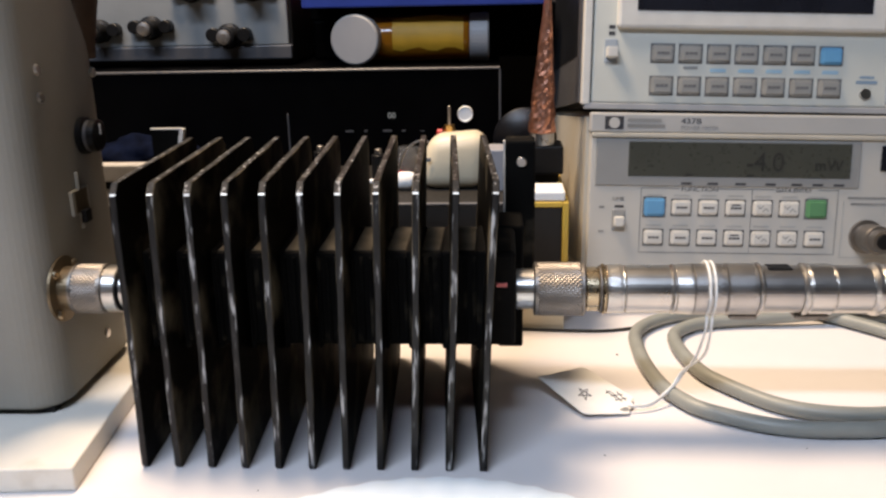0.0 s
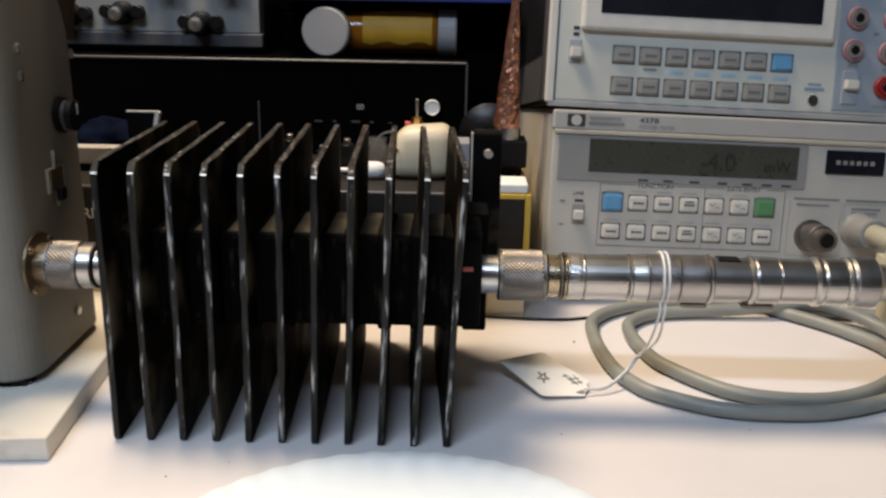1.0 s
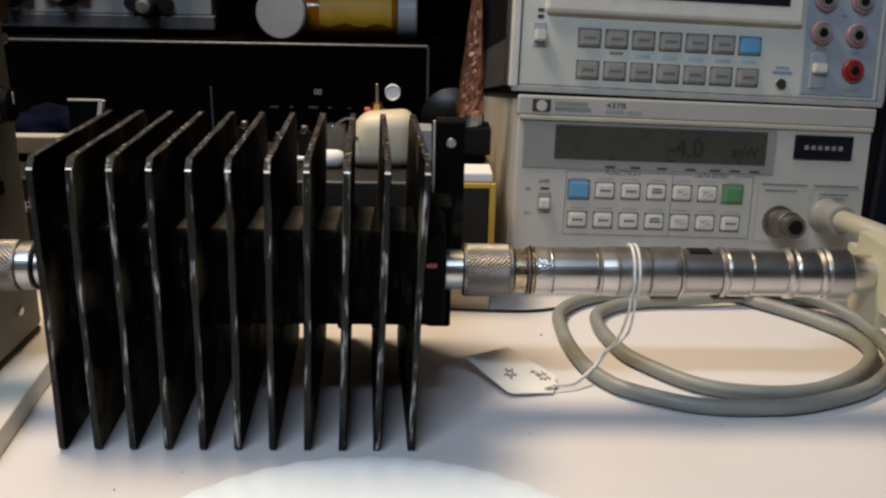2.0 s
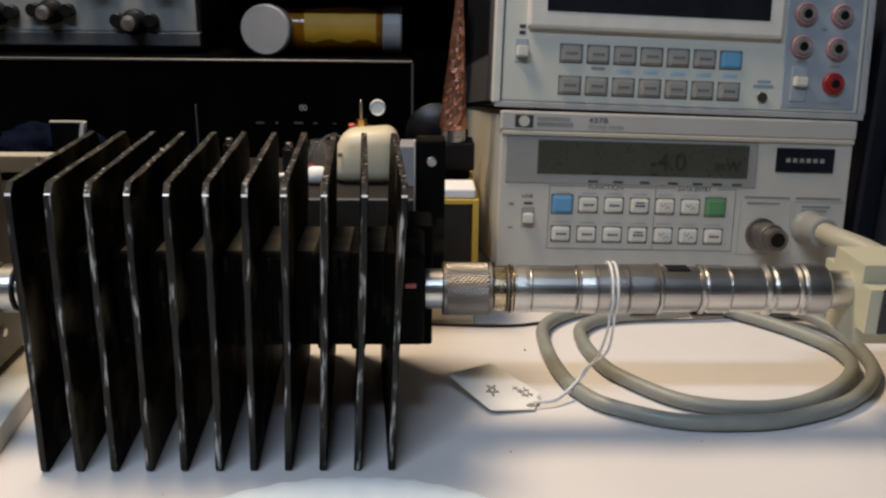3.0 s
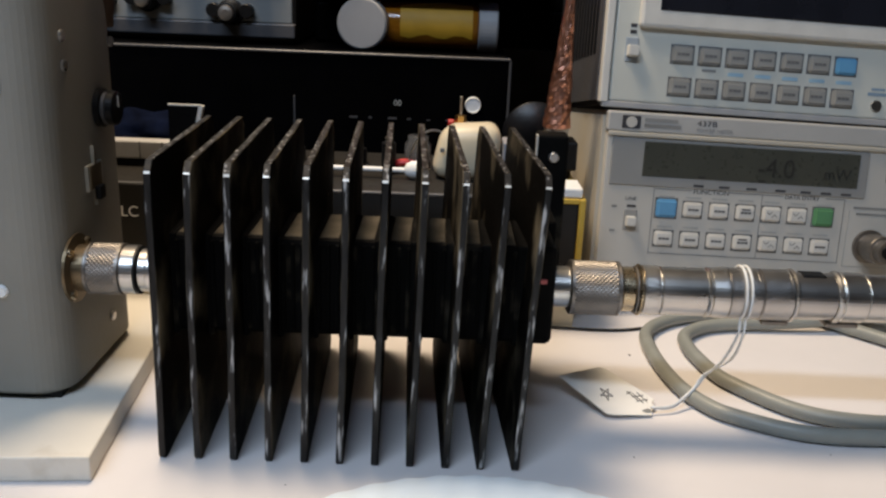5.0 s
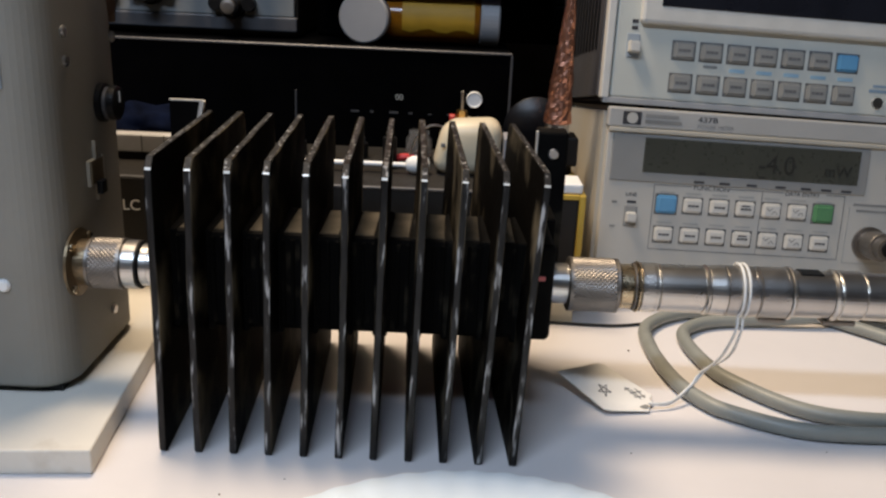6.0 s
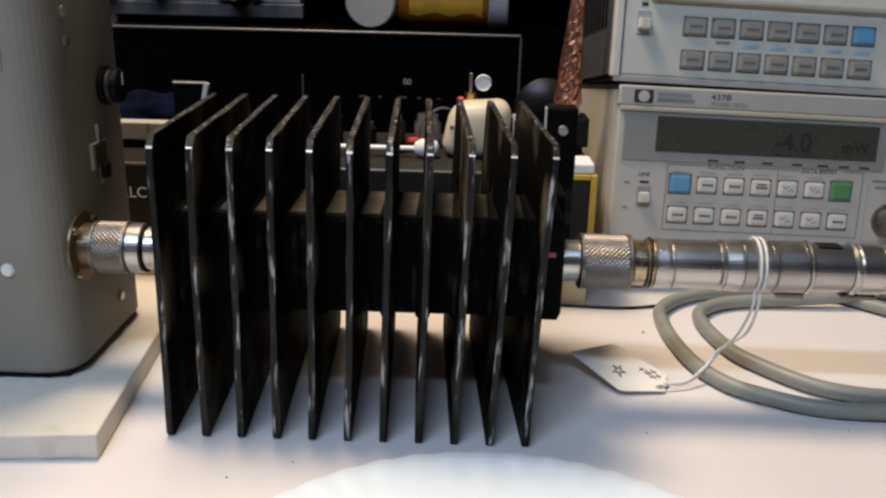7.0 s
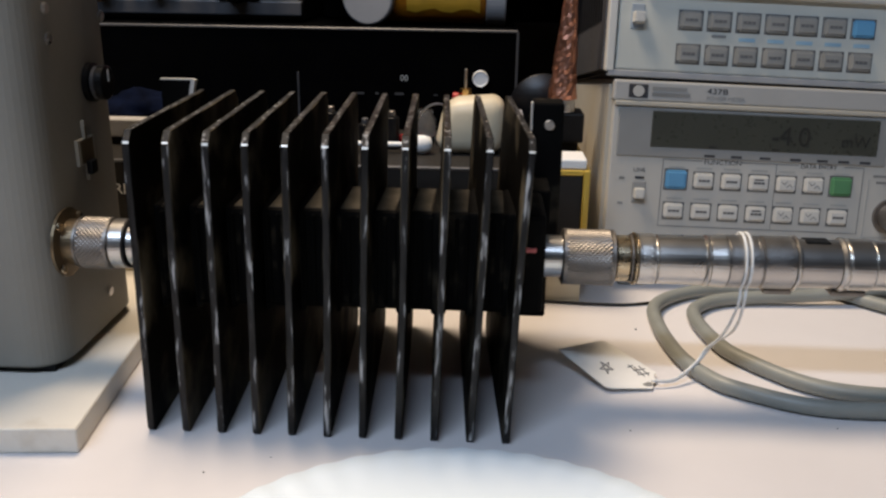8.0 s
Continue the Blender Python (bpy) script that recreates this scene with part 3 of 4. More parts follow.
part("slider", block(FX + 0.0018, FX + 0.0045, 0.0600, 0.0660, 0.0775, 0.0835, 0.0006), M_BLACK, plate, "black slider")
for y, z in ((0.0425, 0.1480), (0.0425, 0.1365), (0.093, 0.1420), (0.072, 0.0190)):
    part("screw", rod(FX, FX + 0.0016, 0.0024, "x", 16, (0, y, z), 0.0006), M_NICKEL, case)
bm = bmesh.new()
rows = []
for k in range(13):
    f = k / 12
    z, half, bulge = 0.148 + 0.052 * f, 0.004 + 0.011 * math.sin(min(1.0, f * 1.25) * 1.5708), 0.0015 + 0.0085 * math.sin(min(1.0, f * 1.1) * 1.5708) ** 2
    yc = 0.098 - 0.006 * f
    rows.append([bm.verts.new((FX - 0.001 + (bulge if 0 < q < 8 else 0.0) * math.sin(3.14159 * (0.08 + 0.84 * q / 8)), yc - half + 2 * half * q / 8, z)) for q in range(9)])
for a, b in zip(rows, rows[1:]):
    for q in range(8):
        bm.faces.new((a[q], a[q + 1], b[q + 1], b[q]))
bm.faces.new(rows[0][::-1])
bm.faces.new(rows[-1])
bm.faces.new([r[0] for r in rows] + [r[8] for r in rows[::-1]])
bmesh.ops.recalc_face_normals(bm, faces=bm.faces[:])
part("strap_end", bm, M_LEATHER, case, "brown leather strap end", smooth=True)
part("front_screw", lathe([(0.0185, 0.0020), (0.0195, 0.0028), (0.0203, 0.0028)], "y", 16, (-0.0672, 0, 0.0490)), M_WHITE, case)
part("front_label", block(-0.085, -0.0590, 0.0194, 0.0202, 0.128, 0.145), M_BLUEGREY, case, "faded blue-grey label")

# ---- dark box behind the attenuator ----
rlc = thing("bridge_box", pose(0, 0, 0), "dark grey test box with white lettering and a yellow edge", "test box")
part("case", block(-0.13, 0.1810, 0.150, 0.258, 0.018, 0.0734, 0.001), M_DARKGREY, rlc)
part("base", block(-0.13, 0.1830, 0.1505, 0.258, 0.0, 0.018), M_CREAM, rlc, "pale wooden base strip")
part("yellow_edge", block(0.1810, 0.1845, 0.1485, 0.258, 0.018, 0.0745, 0.0008), M_YELLOW, rlc, "yellow edge strip")
part("yellow_edge", block(0.1600, 0.1810, 0.1488, 0.1502, 0.0716, 0.0745, 0.0004, 1), M_YELLOW, rlc, "yellow edge strip")
part("top_rail", block(-0.13, 0.160, 0.1492, 0.1520, 0.0726, 0.0742, 0.0004, 1), M_TRIMGREY, rlc, "grey metal rail")
lettering("lettering", "RLC", 0.0084, (-0.0715, 0.1498, 0.0550), M_WHITEINK, rlc)
TOP = 0.0734
eraser = tagged(part("white_block", block(0.1640, 0.1825, 0.150, 0.172, 0.0746, 0.0800, 0.001), M_WHITE), "small white plastic block on the dark test box", "block")

# ---- loose things on the dark box ----
plug = thing("cream_plug", pose(0.1200, 0.182, TOP), "cream plastic plug body with rounded shoulders", "plug")
bm = block(-0.0190, 0.0190, 0.0, 0.028, 0.0, 0.0315, 0.0085, 5)
for v in bm.verts:
    f = max(0.0, v.co.z - 0.008) / 0.023
    v.co.x = v.co.x * (1 - 0.14 * f * f) + 0.0030 * f
    v.co.z += 0.07 * v.co.x * f
    v.co.y = 0.014 + (v.co.y - 0.014) * (1 - 0.15 * f)
part("shell", bm, M_CREAM, plug, smooth=True)
part("scuff", block(-0.015, -0.0125, -0.0002, 0.001, 0.017, 0.0195, 0.0003, 1), M_INKGREY, plug, "small dark scuff")
swab = thing("cotton_swab", pose(-0.0010, 0.186, TOP), "white cotton swab lying on the dark test box", "swab")
part("stick", rod(0.020, 0.0925, 0.0015, "x", 12, (0, 0, 0.0050)), M_WHITE, swab)
part("tip", lathe([(0.0860, 0.0015), (0.0870, 0.0036), (0.0900, 0.0052), (0.0955, 0.0053), (0.0990, 0.0042), (0.1000, 0.0015)], "x", 20, (0, 0, 0.0053)), M_STRING, swab, "fluffy cotton tip", smooth=True)
stand = thing("connector_stand", pose(0.1165, 0.2195, TOP), "small brass connector with a pin on a black holder", "connector")
part("holder", block(-0.010, 0.010, -0.006, 0.012, 0.0, 0.0215, 0.001), M_BLACK, stand)
part("brass_body", lathe([(0.0215, 0.0052), (0.0250, 0.0052), (0.0252, 0.0062), (0.0285, 0.0062), (0.0287, 0.0036), (0.0325, 0.0034)], "z", 6), M_BRASS, stand, "hexagonal brass body")
part("pin", rod(0.0325, 0.0440, 0.0009, "z", 10), M_NICKEL, stand, "thin metal pin")
part("red_sleeve", rod(-0.0075, -0.0040, 0.0024, "x", 12, (0, -0.002, 0.0280)), M_RED, stand)
tape = thing("red_wire", pose(0, 0, TOP), "short red insulated wire on the dark test box", "wire")
part("jacket", sweep([(0.076, 0.205, 0.0022), (0.081, 0.201, 0.0060), (0.088, 0.201, 0.0060), (0.094, 0.203, 0.0022)], 0.0022, 8), M_RED, tape)
loopw = thing("wire_loop", pose(0, 0, TOP), "thin clear wire arched over the dark test box", "wire")
part("strand", sweep([(0.085, 0.200, 0.0005), (0.090, 0.200, 0.018), (0.099, 0.200, 0.026), (0.109, 0.200, 0.022), (0.114, 0.200, 0.0005)], 0.0006, 6), M_NICKEL, loopw)
jar = thing("clear_jar", pose(0.0915, 0.216, TOP), "small clear plastic jar on the dark test box", "jar")
part("glass", lathe([(0.0, 0.0075), (0.001, 0.008), (0.015, 0.008), (0.017, 0.0062), (0.020, 0.0062)], "z", 24), M_CLEAR, jar, smooth=True)
bar = tagged(part("metal_bar", block(-0.125, -0.0440, 0.190, 0.200, 0.0780, 0.0885, 0.001), M_BAR), "grey metal bar on the dark test box", "bar")
for k, x in enumerate((-0.068, -0.055)):
    part("joint_line", block(x, x + 0.0006, 0.1895, 0.1902, 0.0784, 0.0881), M_INKGREY, bar)
part("rest", block(-0.123, -0.0450, 0.1915, 0.1990, TOP, 0.0782), M_BLACK, bar, "black strip under the bar")
pouch = thing("blue_pouch", pose(-0.080, 0.232, TOP), "crumpled dark blue cloth pouch", "pouch")
bm = bmesh.new()
bmesh.ops.create_icosphere(bm, subdivisions=4, radius=1.0)
for v in bm.verts:
    d = 1 + 0.22 * noise.noise(v.co * 2.2) + 0.08 * noise.noise(v.co * 6)
    v.co = Vector((v.co.x * 0.036 * d, v.co.y * 0.020 * d, max(0.0, 0.010 + v.co.z * 0.016 * d)))
part("cloth", bm, M_NAVY, pouch, smooth=True)
for k in range(6):
    rnd = random.Random(50 + k)
    x, y = -0.02 + 0.019 * k, 0.196 + rnd.uniform(0, 0.03)
    h = rnd.uniform(0.008, 0.019)
    t = thing("terminal_post", pose(x, y, TOP), "small dark terminal post with a metal screw", "terminal", "terminal posts on the test box")
    part("post", rod(0, h, 0.0042, "z", 14), M_BLACK, t)
    part("screw", rod(h, h + 0.0035, 0.0022, "z", 10), M_KNURL if k % 2 else M_TRIMGREY, t)

rod_stand = thing("thin_rod", pose(0.0155, 0.2260, TOP), "thin dark metal rod upright on the test box", "rod")
part("rod", rod(0.003, 0.0395, 0.0006, "z", 8), M_GREYDARK, rod_stand)
part("base", rod(0.0, 0.003, 0.0032, "z", 12), M_BLACK, rod_stand)

# copper cone on its black foot
cone = thing("copper_cone", pose(0.1718, 0.200, TOP), "crumpled copper foil cone on a black foot", "cone")
part("foot", block(-0.0075, 0.0125, -0.007, 0.014, 0.0066, 0.0235, 0.0012), M_BLACK, cone)
part("foot_base", block(-0.006, 0.0105, 0.0, 0.013, 0.0, 0.0066, 0.0008), M_BLACK, cone)
part("ferrule", rod(0.0235, 0.0310, 0.0072, "z", 24), M_SILVER, cone, "bright ferrule")
bm = bmesh.new()
rings, n = [], 26
for k in range(41):
    f = k / 40
    ring = []
    for q in range(n):
        a = 6.283185 * q / n
        r = 0.0074 * (1 - f) + 0.0006
        r *= 1 + 0.16 * noise.noise(Vector((math.cos(a) * 2.4, math.sin(a) * 2.4, f * 24)))
        ring.append(bm.verts.new((0.0032 * f + r * math.cos(a), r * math.sin(a), 0.031 + 0.094 * f)))
    rings.append(ring)
for a, b in zip(rings, rings[1:]):
    for q in range(n):
        bm.faces.new((a[q], a[(q + 1) % n], b[(q + 1) % n], b[q]))
bm.faces.new(rings[0][::-1])
bm.faces.new(rings[-1])
part("foil", bm, M_COPPER, cone, "crumpled copper foil")
disc = thing("smoky_lid", pose(0.1630, 0.236, TOP), "round smoky plastic lid standing on edge", "lid")
part("lid", lathe([(0.0, 0.0195), (0.0012, 0.0200), (0.0024, 0.0190), (0.0024, 0.0)], "y", 48, (0, 0, 0.0201)), M_SMOKE, disc, smooth=True)
box = tagged(part("clear_box", block(0.1405, 0.1495, 0.180, 0.200, TOP, 0.0975, 0.0008), M_FROST), "small frosted plastic box on the dark test box", "box")


# ---- the two bench meters ----
def keycap(w, h, d, name, material, parent, u, v, mesh_of={}):
    """A moulded key: square base and a dished, narrower top."""
    key = (w, h, d, material.name)
    if key not in mesh_of:
        bm = block(-w / 2, w / 2, -d, 0.0005, -h / 2, h / 2)
        for vert in bm.verts:
            if vert.co.y < -d / 2:
                vert.co.x *= 0.86
                vert.co.z *= 0.84
        bmesh.ops.bevel(bm, geom=bm.edges[:], offset=min(w, h) * 0.08, segments=2, affect="EDGES")
        me = bpy.data.meshes.new(name)
        bm.to_mesh(me)
        bm.free()
        me.materials.append(material)
        mesh_of[key] = me
    o = new(name, mesh_of[key])
    o.parent = parent
    o.matrix_basis = pose(u, 0, v)
    return o


def bar_mark(u0, u1, v0, v1, material, parent, y=-0.0001, name="print_bar"):
    return part(name, block(u0, u1, y - 0.00012, y + 0.0001, v0, v1), material, parent)


PM_TILT, PM_YAW, PM_ROLL = math.degrees(0.139), 3.2, 1.9
pm = thing("power_meter", pose(0.1970, 0.1728, 0.0272, -PM_TILT, PM_ROLL, PM_YAW), "cream bench power meter with a grey keypad panel", "power meter")
bm = block(-0.006, 0.218, 0.003, 0.165, -0.001, 0.0915)
for v in bm.verts:
    if v.co.y < 0.01:
        v.co.x = min(max(v.co.x, -0.002), 0.214)
bmesh.ops.bevel(bm, geom=bm.edges[:], offset=0.003, segments=3, affect="EDGES")
part("case", bm, M_HPCASE, pm)
part("bezel", block(-0.001, 0.213, -0.0012, 0.005, 0.0800, 0.0912, 0.0012), M_TOPSTRIP, pm, "pale grey top bezel")
panel = part("front_panel", block(0, 0.212, 0, 0.005, 0.0005, 0.0800, 0.0008), M_PANEL, pm, "cream front panel")
part("ridge", block(0.0, 0.212, -0.0016, 0.001, 0.0775, 0.0800, 0.0006), M_HPCASE, pm)
for u in (0.02, 0.19):
    part("foot", block(u - 0.008, u + 0.008, 0.010, 0.024, -0.0250, -0.001, 0.001), M_GREY, pm)
disp = part("display", block(0.0030, 0.1535, -0.0008, 0.002, 0.0500, 0.0768, 0.0006), M_BEZEL, pm, "grey display surround")
part("lcd", block(0.0215, 0.1480, -0.0012, 0.001, 0.0555, 0.0752, 0.0004, 1), M_LCD, disp, "greenish grey liquid crystal panel")
lettering("display_lettering", "-4.0", 0.0150, (0.0880, -0.00135, 0.0595), M_LCDINK, disp, "dark display digits", 0.95)
lettering("unit", "mW", 0.0090, (0.1270, -0.00135, 0.0600), M_LCDINK, disp, "dark display digits", 1.0)
for k, u in enumerate((0.055, 0.070, 0.086, 0.103, 0.118, 0.130, 0.142)):
    bar_mark(u - 0.003, u + 0.003, 0.0512, 0.0524, M_INK, disp, -0.0009)
for u in (0.056, 0.091):
    bar_mark(u - 0.002, u + 0.002, 0.0562, 0.0574, M_LCDINK, disp, -0.0013)
logo = part("badge", block(0.0072, 0.0178, -0.0016, 0.0, 0.0818, 0.0892, 0.0004, 1), M_INK, pm, "dark badge with a pale round mark")
part("mark", lathe([(-0.0019, 0.0031), (-0.0015, 0.0031)], "y", 24, (0.0125, 0, 0.0855)), M_PANEL, logo)
for v, w in ((0.0872, 0.019), (0.0840, 0.021)):
    bar_mark(0.0200, 0.0200 + w, v - 0.0010, v + 0.0010, M_INKGREY, pm, -0.0013)
lettering("model_number", "437B", 0.0042, (0.0500, -0.0013, 0.0856), M_INK, pm, "", 1.35)
lettering("model_lettering", "POWER METER", 0.0030, (0.0500, -0.0013, 0.0822), M_INKGREY, pm, "", 1.05)
part("window", block(0.1650, 0.2010, -0.0010, 0.001, 0.0600, 0.0745, 0.0006), M_DARKWIN, pm, "dark window with pale print")
for k in range(6):
    part("print_tick", block(0.171 + 0.0042 * k, 0.1735 + 0.0042 * k, -0.0013, -0.0009, 0.0660, 0.0685), M_INKGREY, pm)
# keypad outline and keys
for a in ((0.0295, 0.0515, 0.0486, 0.0491), (0.0735, 0.1055, 0.0486, 0.0491), (0.1310, 0.1425, 0.0486, 0.0491), (0.0295, 0.1425, 0.0115, 0.0120), (0.0295, 0.0300, 0.0115, 0.0491), (0.1420, 0.1425, 0.0115, 0.0491), (0.0930, 0.0934, 0.0115, 0.0486)):
    bar_mark(*a, M_INKGREY, pm)
lettering("keypad_lettering", "FUNCTION", 0.0036, (0.0525, -0.0001, 0.0472), M_INK, pm, "", 1.15)
lettering("keypad_lettering", "DATA ENTRY", 0.0034, (0.1065, -0.0001, 0.0473), M_INK, pm, "", 1.0)
for r, v in ((0, 0.0380), (1, 0.0206)):
    for k in range(7):
        u = 0.0376 + 0.01545 * k
        m = M_KEYBLUE if (r, k) == (0, 0) else M_KEYGREEN if (r, k) == (0, 6) else M_KEYWHITE
        big = (r, k) in ((0, 0), (0, 6))
        gw, gh = (0.0066, 0.0060) if big else (0.0060, 0.0049)
        # Dark plate paints the shadow gap round the key.
        part("key_gap", block(u - gw, u + gw, -0.0002, 0.0004, v - gh, v + gh), M_KEYINK_SHADE, pm)
        key = keycap(0.0125 if big else 0.0112, 0.0112 if big else 0.0088, 0.0020, "key", m, pm, u, v)
        # Dark strip along the key's lower edge, then the legend above it.
        bar_mark(u - 0.0060, u + 0.0060, v - 0.0053, v - 0.0046, M_INKGREY, pm)
        bar_mark(u - 0.0045, u + 0.0045, v + 0.0064, v + 0.0073, M_INKPALE, pm)
        if not big and k in (4, 5):
            for a in range(4):
                part("arrow_mark", block(-0.0002, 0.0022, -0.0001, 0.0001, -0.0002, 0.0002), M_INKGREY, key, m=pose(0.0016 * math.cos(1.5708 * a), -0.0021, 0.0016 * math.sin(1.5708 * a), 0, 45 + 90 * a, 0))
        elif not big:
            for a, b in ((-0.0031, -0.0013), (-0.0010, 0.0009), (0.0012, 0.0030)):
                part("print_bar", block(a, b, -0.00215, -0.0019, -0.0006, 0.0007), M_KEYINK_SHADE, key)
            if k == 3:
                part("print_bar", block(-0.0026, 0.0024, -0.00215, -0.0019, 0.0014, 0.0023), M_KEYINK_SHADE, key)
lettering("switch_word", "LINE", 0.0030, (0.0135, -0.0001, 0.0415), M_INK, pm, "", 1.1)
well = part("switch_frame", block(0.0135, 0.0212, -0.0008, 0.001, 0.0240, 0.0365, 0.0008), M_BEZEL, pm)
keycap(0.0060, 0.0062, 0.0045, "switch_button", M_KEYWHITE, pm, 0.0174, 0.0295)
bar_mark(0.0148, 0.0200, 0.0375, 0.0388, M_INK, pm)
for u0, u1, v in ((0.0060, 0.0090, 0.0370), (0.0060, 0.0090, 0.0230), (0.1480, 0.1760, 0.0440), (0.1500, 0.1700, 0.0405), (0.1800, 0.2080, 0.0440), (0.1840, 0.2020, 0.0390), (0.1840, 0.2000, 0.0365)):
    bar_mark(u0, u1, v, v + 0.0013, M_INKGREY, pm)
for a in ((0.1455, 0.1775, 0.0100, 0.0105), (0.1455, 0.1460, 0.0100, 0.0430), (0.1772, 0.1777, 0.0100, 0.0430), (0.1790, 0.2100, 0.0425, 0.0430), (0.1790, 0.1795, 0.0100, 0.0430)):
    bar_mark(*a, M_INKPALE, pm)
out = part("output_connector", lathe([(-0.0225, 0.0046), (-0.0228, 0.0064), (-0.0165, 0.0066), (-0.0163, 0.0079), (-0.0155, 0.0082), (-0.0060, 0.0082), (-0.0055, 0.0075), (-0.0020, 0.0076), (-0.0018, 0.0098), (0.001, 0.0098)], "y", 36, (0.1600, 0, 0.0225)), M_KNURL, pm, "nickel coaxial socket")
part("socket_hole", rod(-0.0232, -0.0224, 0.0043, "y", 24, (0.1600, 0, 0.0225)), M_BLACK, out)
inp = part("input_connector", lathe([(-0.0200, 0.0075), (-0.0195, 0.0086), (-0.0050, 0.0092), (-0.0020, 0.0105), (0.001, 0.0105)], "y", 36, (0.1890, 0, 0.0270)), M_BEZEL, pm, "round sensor input plug")
lead = thing("sensor_cable", pose(0, 0, 0), "thick pale cable from the meter input to the sensor", "cable")
pm_m = pose(0.1970, 0.1728, 0.0272, -PM_TILT, PM_ROLL, PM_YAW)
ends = [pm_m @ Vector(p) for p in ((0.1890, -0.0190, 0.0270), (0.1910, -0.036, 0.0255), (0.1990, -0.054, 0.0215))]
part("jacket", sweep([*ends, (0.4120, 0.098, 0.044), (0.4350, 0.075, 0.045), (0.4450, 0.060, 0.052)], 0.0060, 18), M_CABLE2, lead, smooth=True)

DM_TILT = math.degrees(0.1663)
dmm = thing("multimeter", pose(0.1986, 0.1881, 0.1195, -DM_TILT, 2.1, 2.6), "pale blue bench multimeter stacked on the power meter", "multimeter")
bm = block(-0.0065, 0.2195, 0.003, 0.165, 0.0008, 0.100)
bmesh.ops.bevel(bm, geom=bm.edges[:], offset=0.0025, segments=2, affect="EDGES")
part("case", bm, M_GREYDARK, dmm, "dark grey metal case")
for k in range(14):
    part("vent_slot", block(-0.0070, -0.0060, 0.016 + 0.009 * k, 0.021 + 0.009 * k, 0.03, 0.085), M_BLACK, dmm)
part("side_trim", block(-0.0055, -0.0008, -0.001, 0.006, 0.002, 0.100, 0.0008), M_KEYWHITE, dmm, "pale front edge trim")
part("side_trim", block(0.2138, 0.2190, 0.001, 0.006, 0.002, 0.100, 0.0015), M_CASEGREY, dmm, "pale front edge trim")
part("front_panel", block(0, 0.213, 0, 0.006, 0.0030, 0.099, 0.0012), M_BLUEPANEL, dmm, "pale blue front panel")
part("bottom_lip", block(-0.004, 0.217, -0.0006, 0.004, -0.0005, 0.0030, 0.0006), M_CASEGREY, dmm)
for u in (0.03, 0.18):
    part("foot", block(u - 0.008, u + 0.008, 0.010, 0.022, -0.0035, 0.001, 0.0005), M_BLACK, dmm)
bez = part("display_bezel", block(0.0125, 0.1620, -0.0042, 0.001, 0.0440, 0.0990, 0.0020), M_KEYWHITE, dmm, "raised cream display surround")
part("display_window", block(0.0230, 0.1530, -0.0046, -0.003, 0.0535, 0.0755, 0.0006), M_DARKWIN, bez, "dark display window")
for r, v in ((0, 0.0310), (1, 0.0131)):
    for k in range(7):
        u = 0.0390 + 0.0157 * k
        m = M_KEYBLUE if (r, k) == (0, 6) else M_KEYGREY
        # Dark plate paints the shaded outline round the multimeter key.
        part("key_well", block(u - 0.0068, u + 0.0068, -0.0003, 0.0005, v - 0.0055, v + 0.0055, 0.0002, 1), M_KEYINK_SHADE, dmm)
        key = keycap(0.0126, 0.0100, 0.0022, "key", m, dmm, u, v)
        if m is M_KEYGREY:
            for a, b in ((-0.0034, -0.0015), (-0.0012, 0.0010), (0.0013, 0.0033)):
                part("print_bar", block(a, b, -0.00235, -0.0021, -0.0007, 0.0008), M_KEYINK_SHADE, key)
        if r == 0 and k > 1:
            bar_mark(u - 0.0045, u + 0.0045, v - 0.0100, v - 0.0080, M_INKBLUE, dmm)
bar_mark(0.0510, 0.0590, 0.0225, 0.0240, M_INKGREY, dmm)
part("switch_frame", block(0.0064, 0.0138, -0.0006, 0.0006, 0.0250, 0.0385, 0.0006), M_BLUEGREY, dmm)
keycap(0.0066, 0.0068, 0.0055, "power_switch", M_KEYWHITE, dmm, 0.0104, 0.0310)
for v in (0.0405, 0.0440):
    bar_mark(0.0085, 0.0120, v, v + 0.0020, M_INK, dmm)
bar_mark(0.1480, 0.1600, 0.0160, 0.0178, M_INKBLUE2, dmm)
bar_mark(0.1500, 0.1580, 0.0190, 0.0204, M_INKBLUE2, dmm)
part("trigger_jack", lathe([(-0.0012, 0.0016), (-0.0012, 0.0030), (0.0, 0.0034)], "y", 20, (0.1536, 0, 0.0105)), M_NICKEL, dmm)
part("jack_panel", block(0.1650, 0.2100, -0.0008, 0.0008, 0.0050, 0.0985, 0.0008), M_BLUEGREY, dmm, "blue-grey jack panel")
for u, v, m in ((0.1752, 0.0590, M_JACK), (0.1972, 0.0590, M_JACK), (0.1744, 0.0405, M_JACK), (0.1957, 0.0400, M_JACK), (0.1958, 0.0200, M_DARKRED), (0.1752, 0.0780, M_JACK), (0.1972, 0.0780, M_JACK)):
    jack = part("jack", lathe([(-0.0030, 0.0046), (-0.0034, 0.0058), (-0.0020, 0.0066), (0.0005, 0.0068)], "y", 32, (u, 0, v)), M_JACKRIM if m is M_JACK else M_DARKRED, dmm, "banana jack")
    part("ring", lathe([(-0.0040, 0.0030), (-0.0042, 0.0044), (-0.0030, 0.0046)], "y", 28, (u, 0, v)), M_JACKINNER if m is M_JACK else M_DARKRED, jack)
    part("hole", rod(-0.0046, -0.0039, 0.0026, "y", 18, (u, 0, v)), M_BLACK, jack)
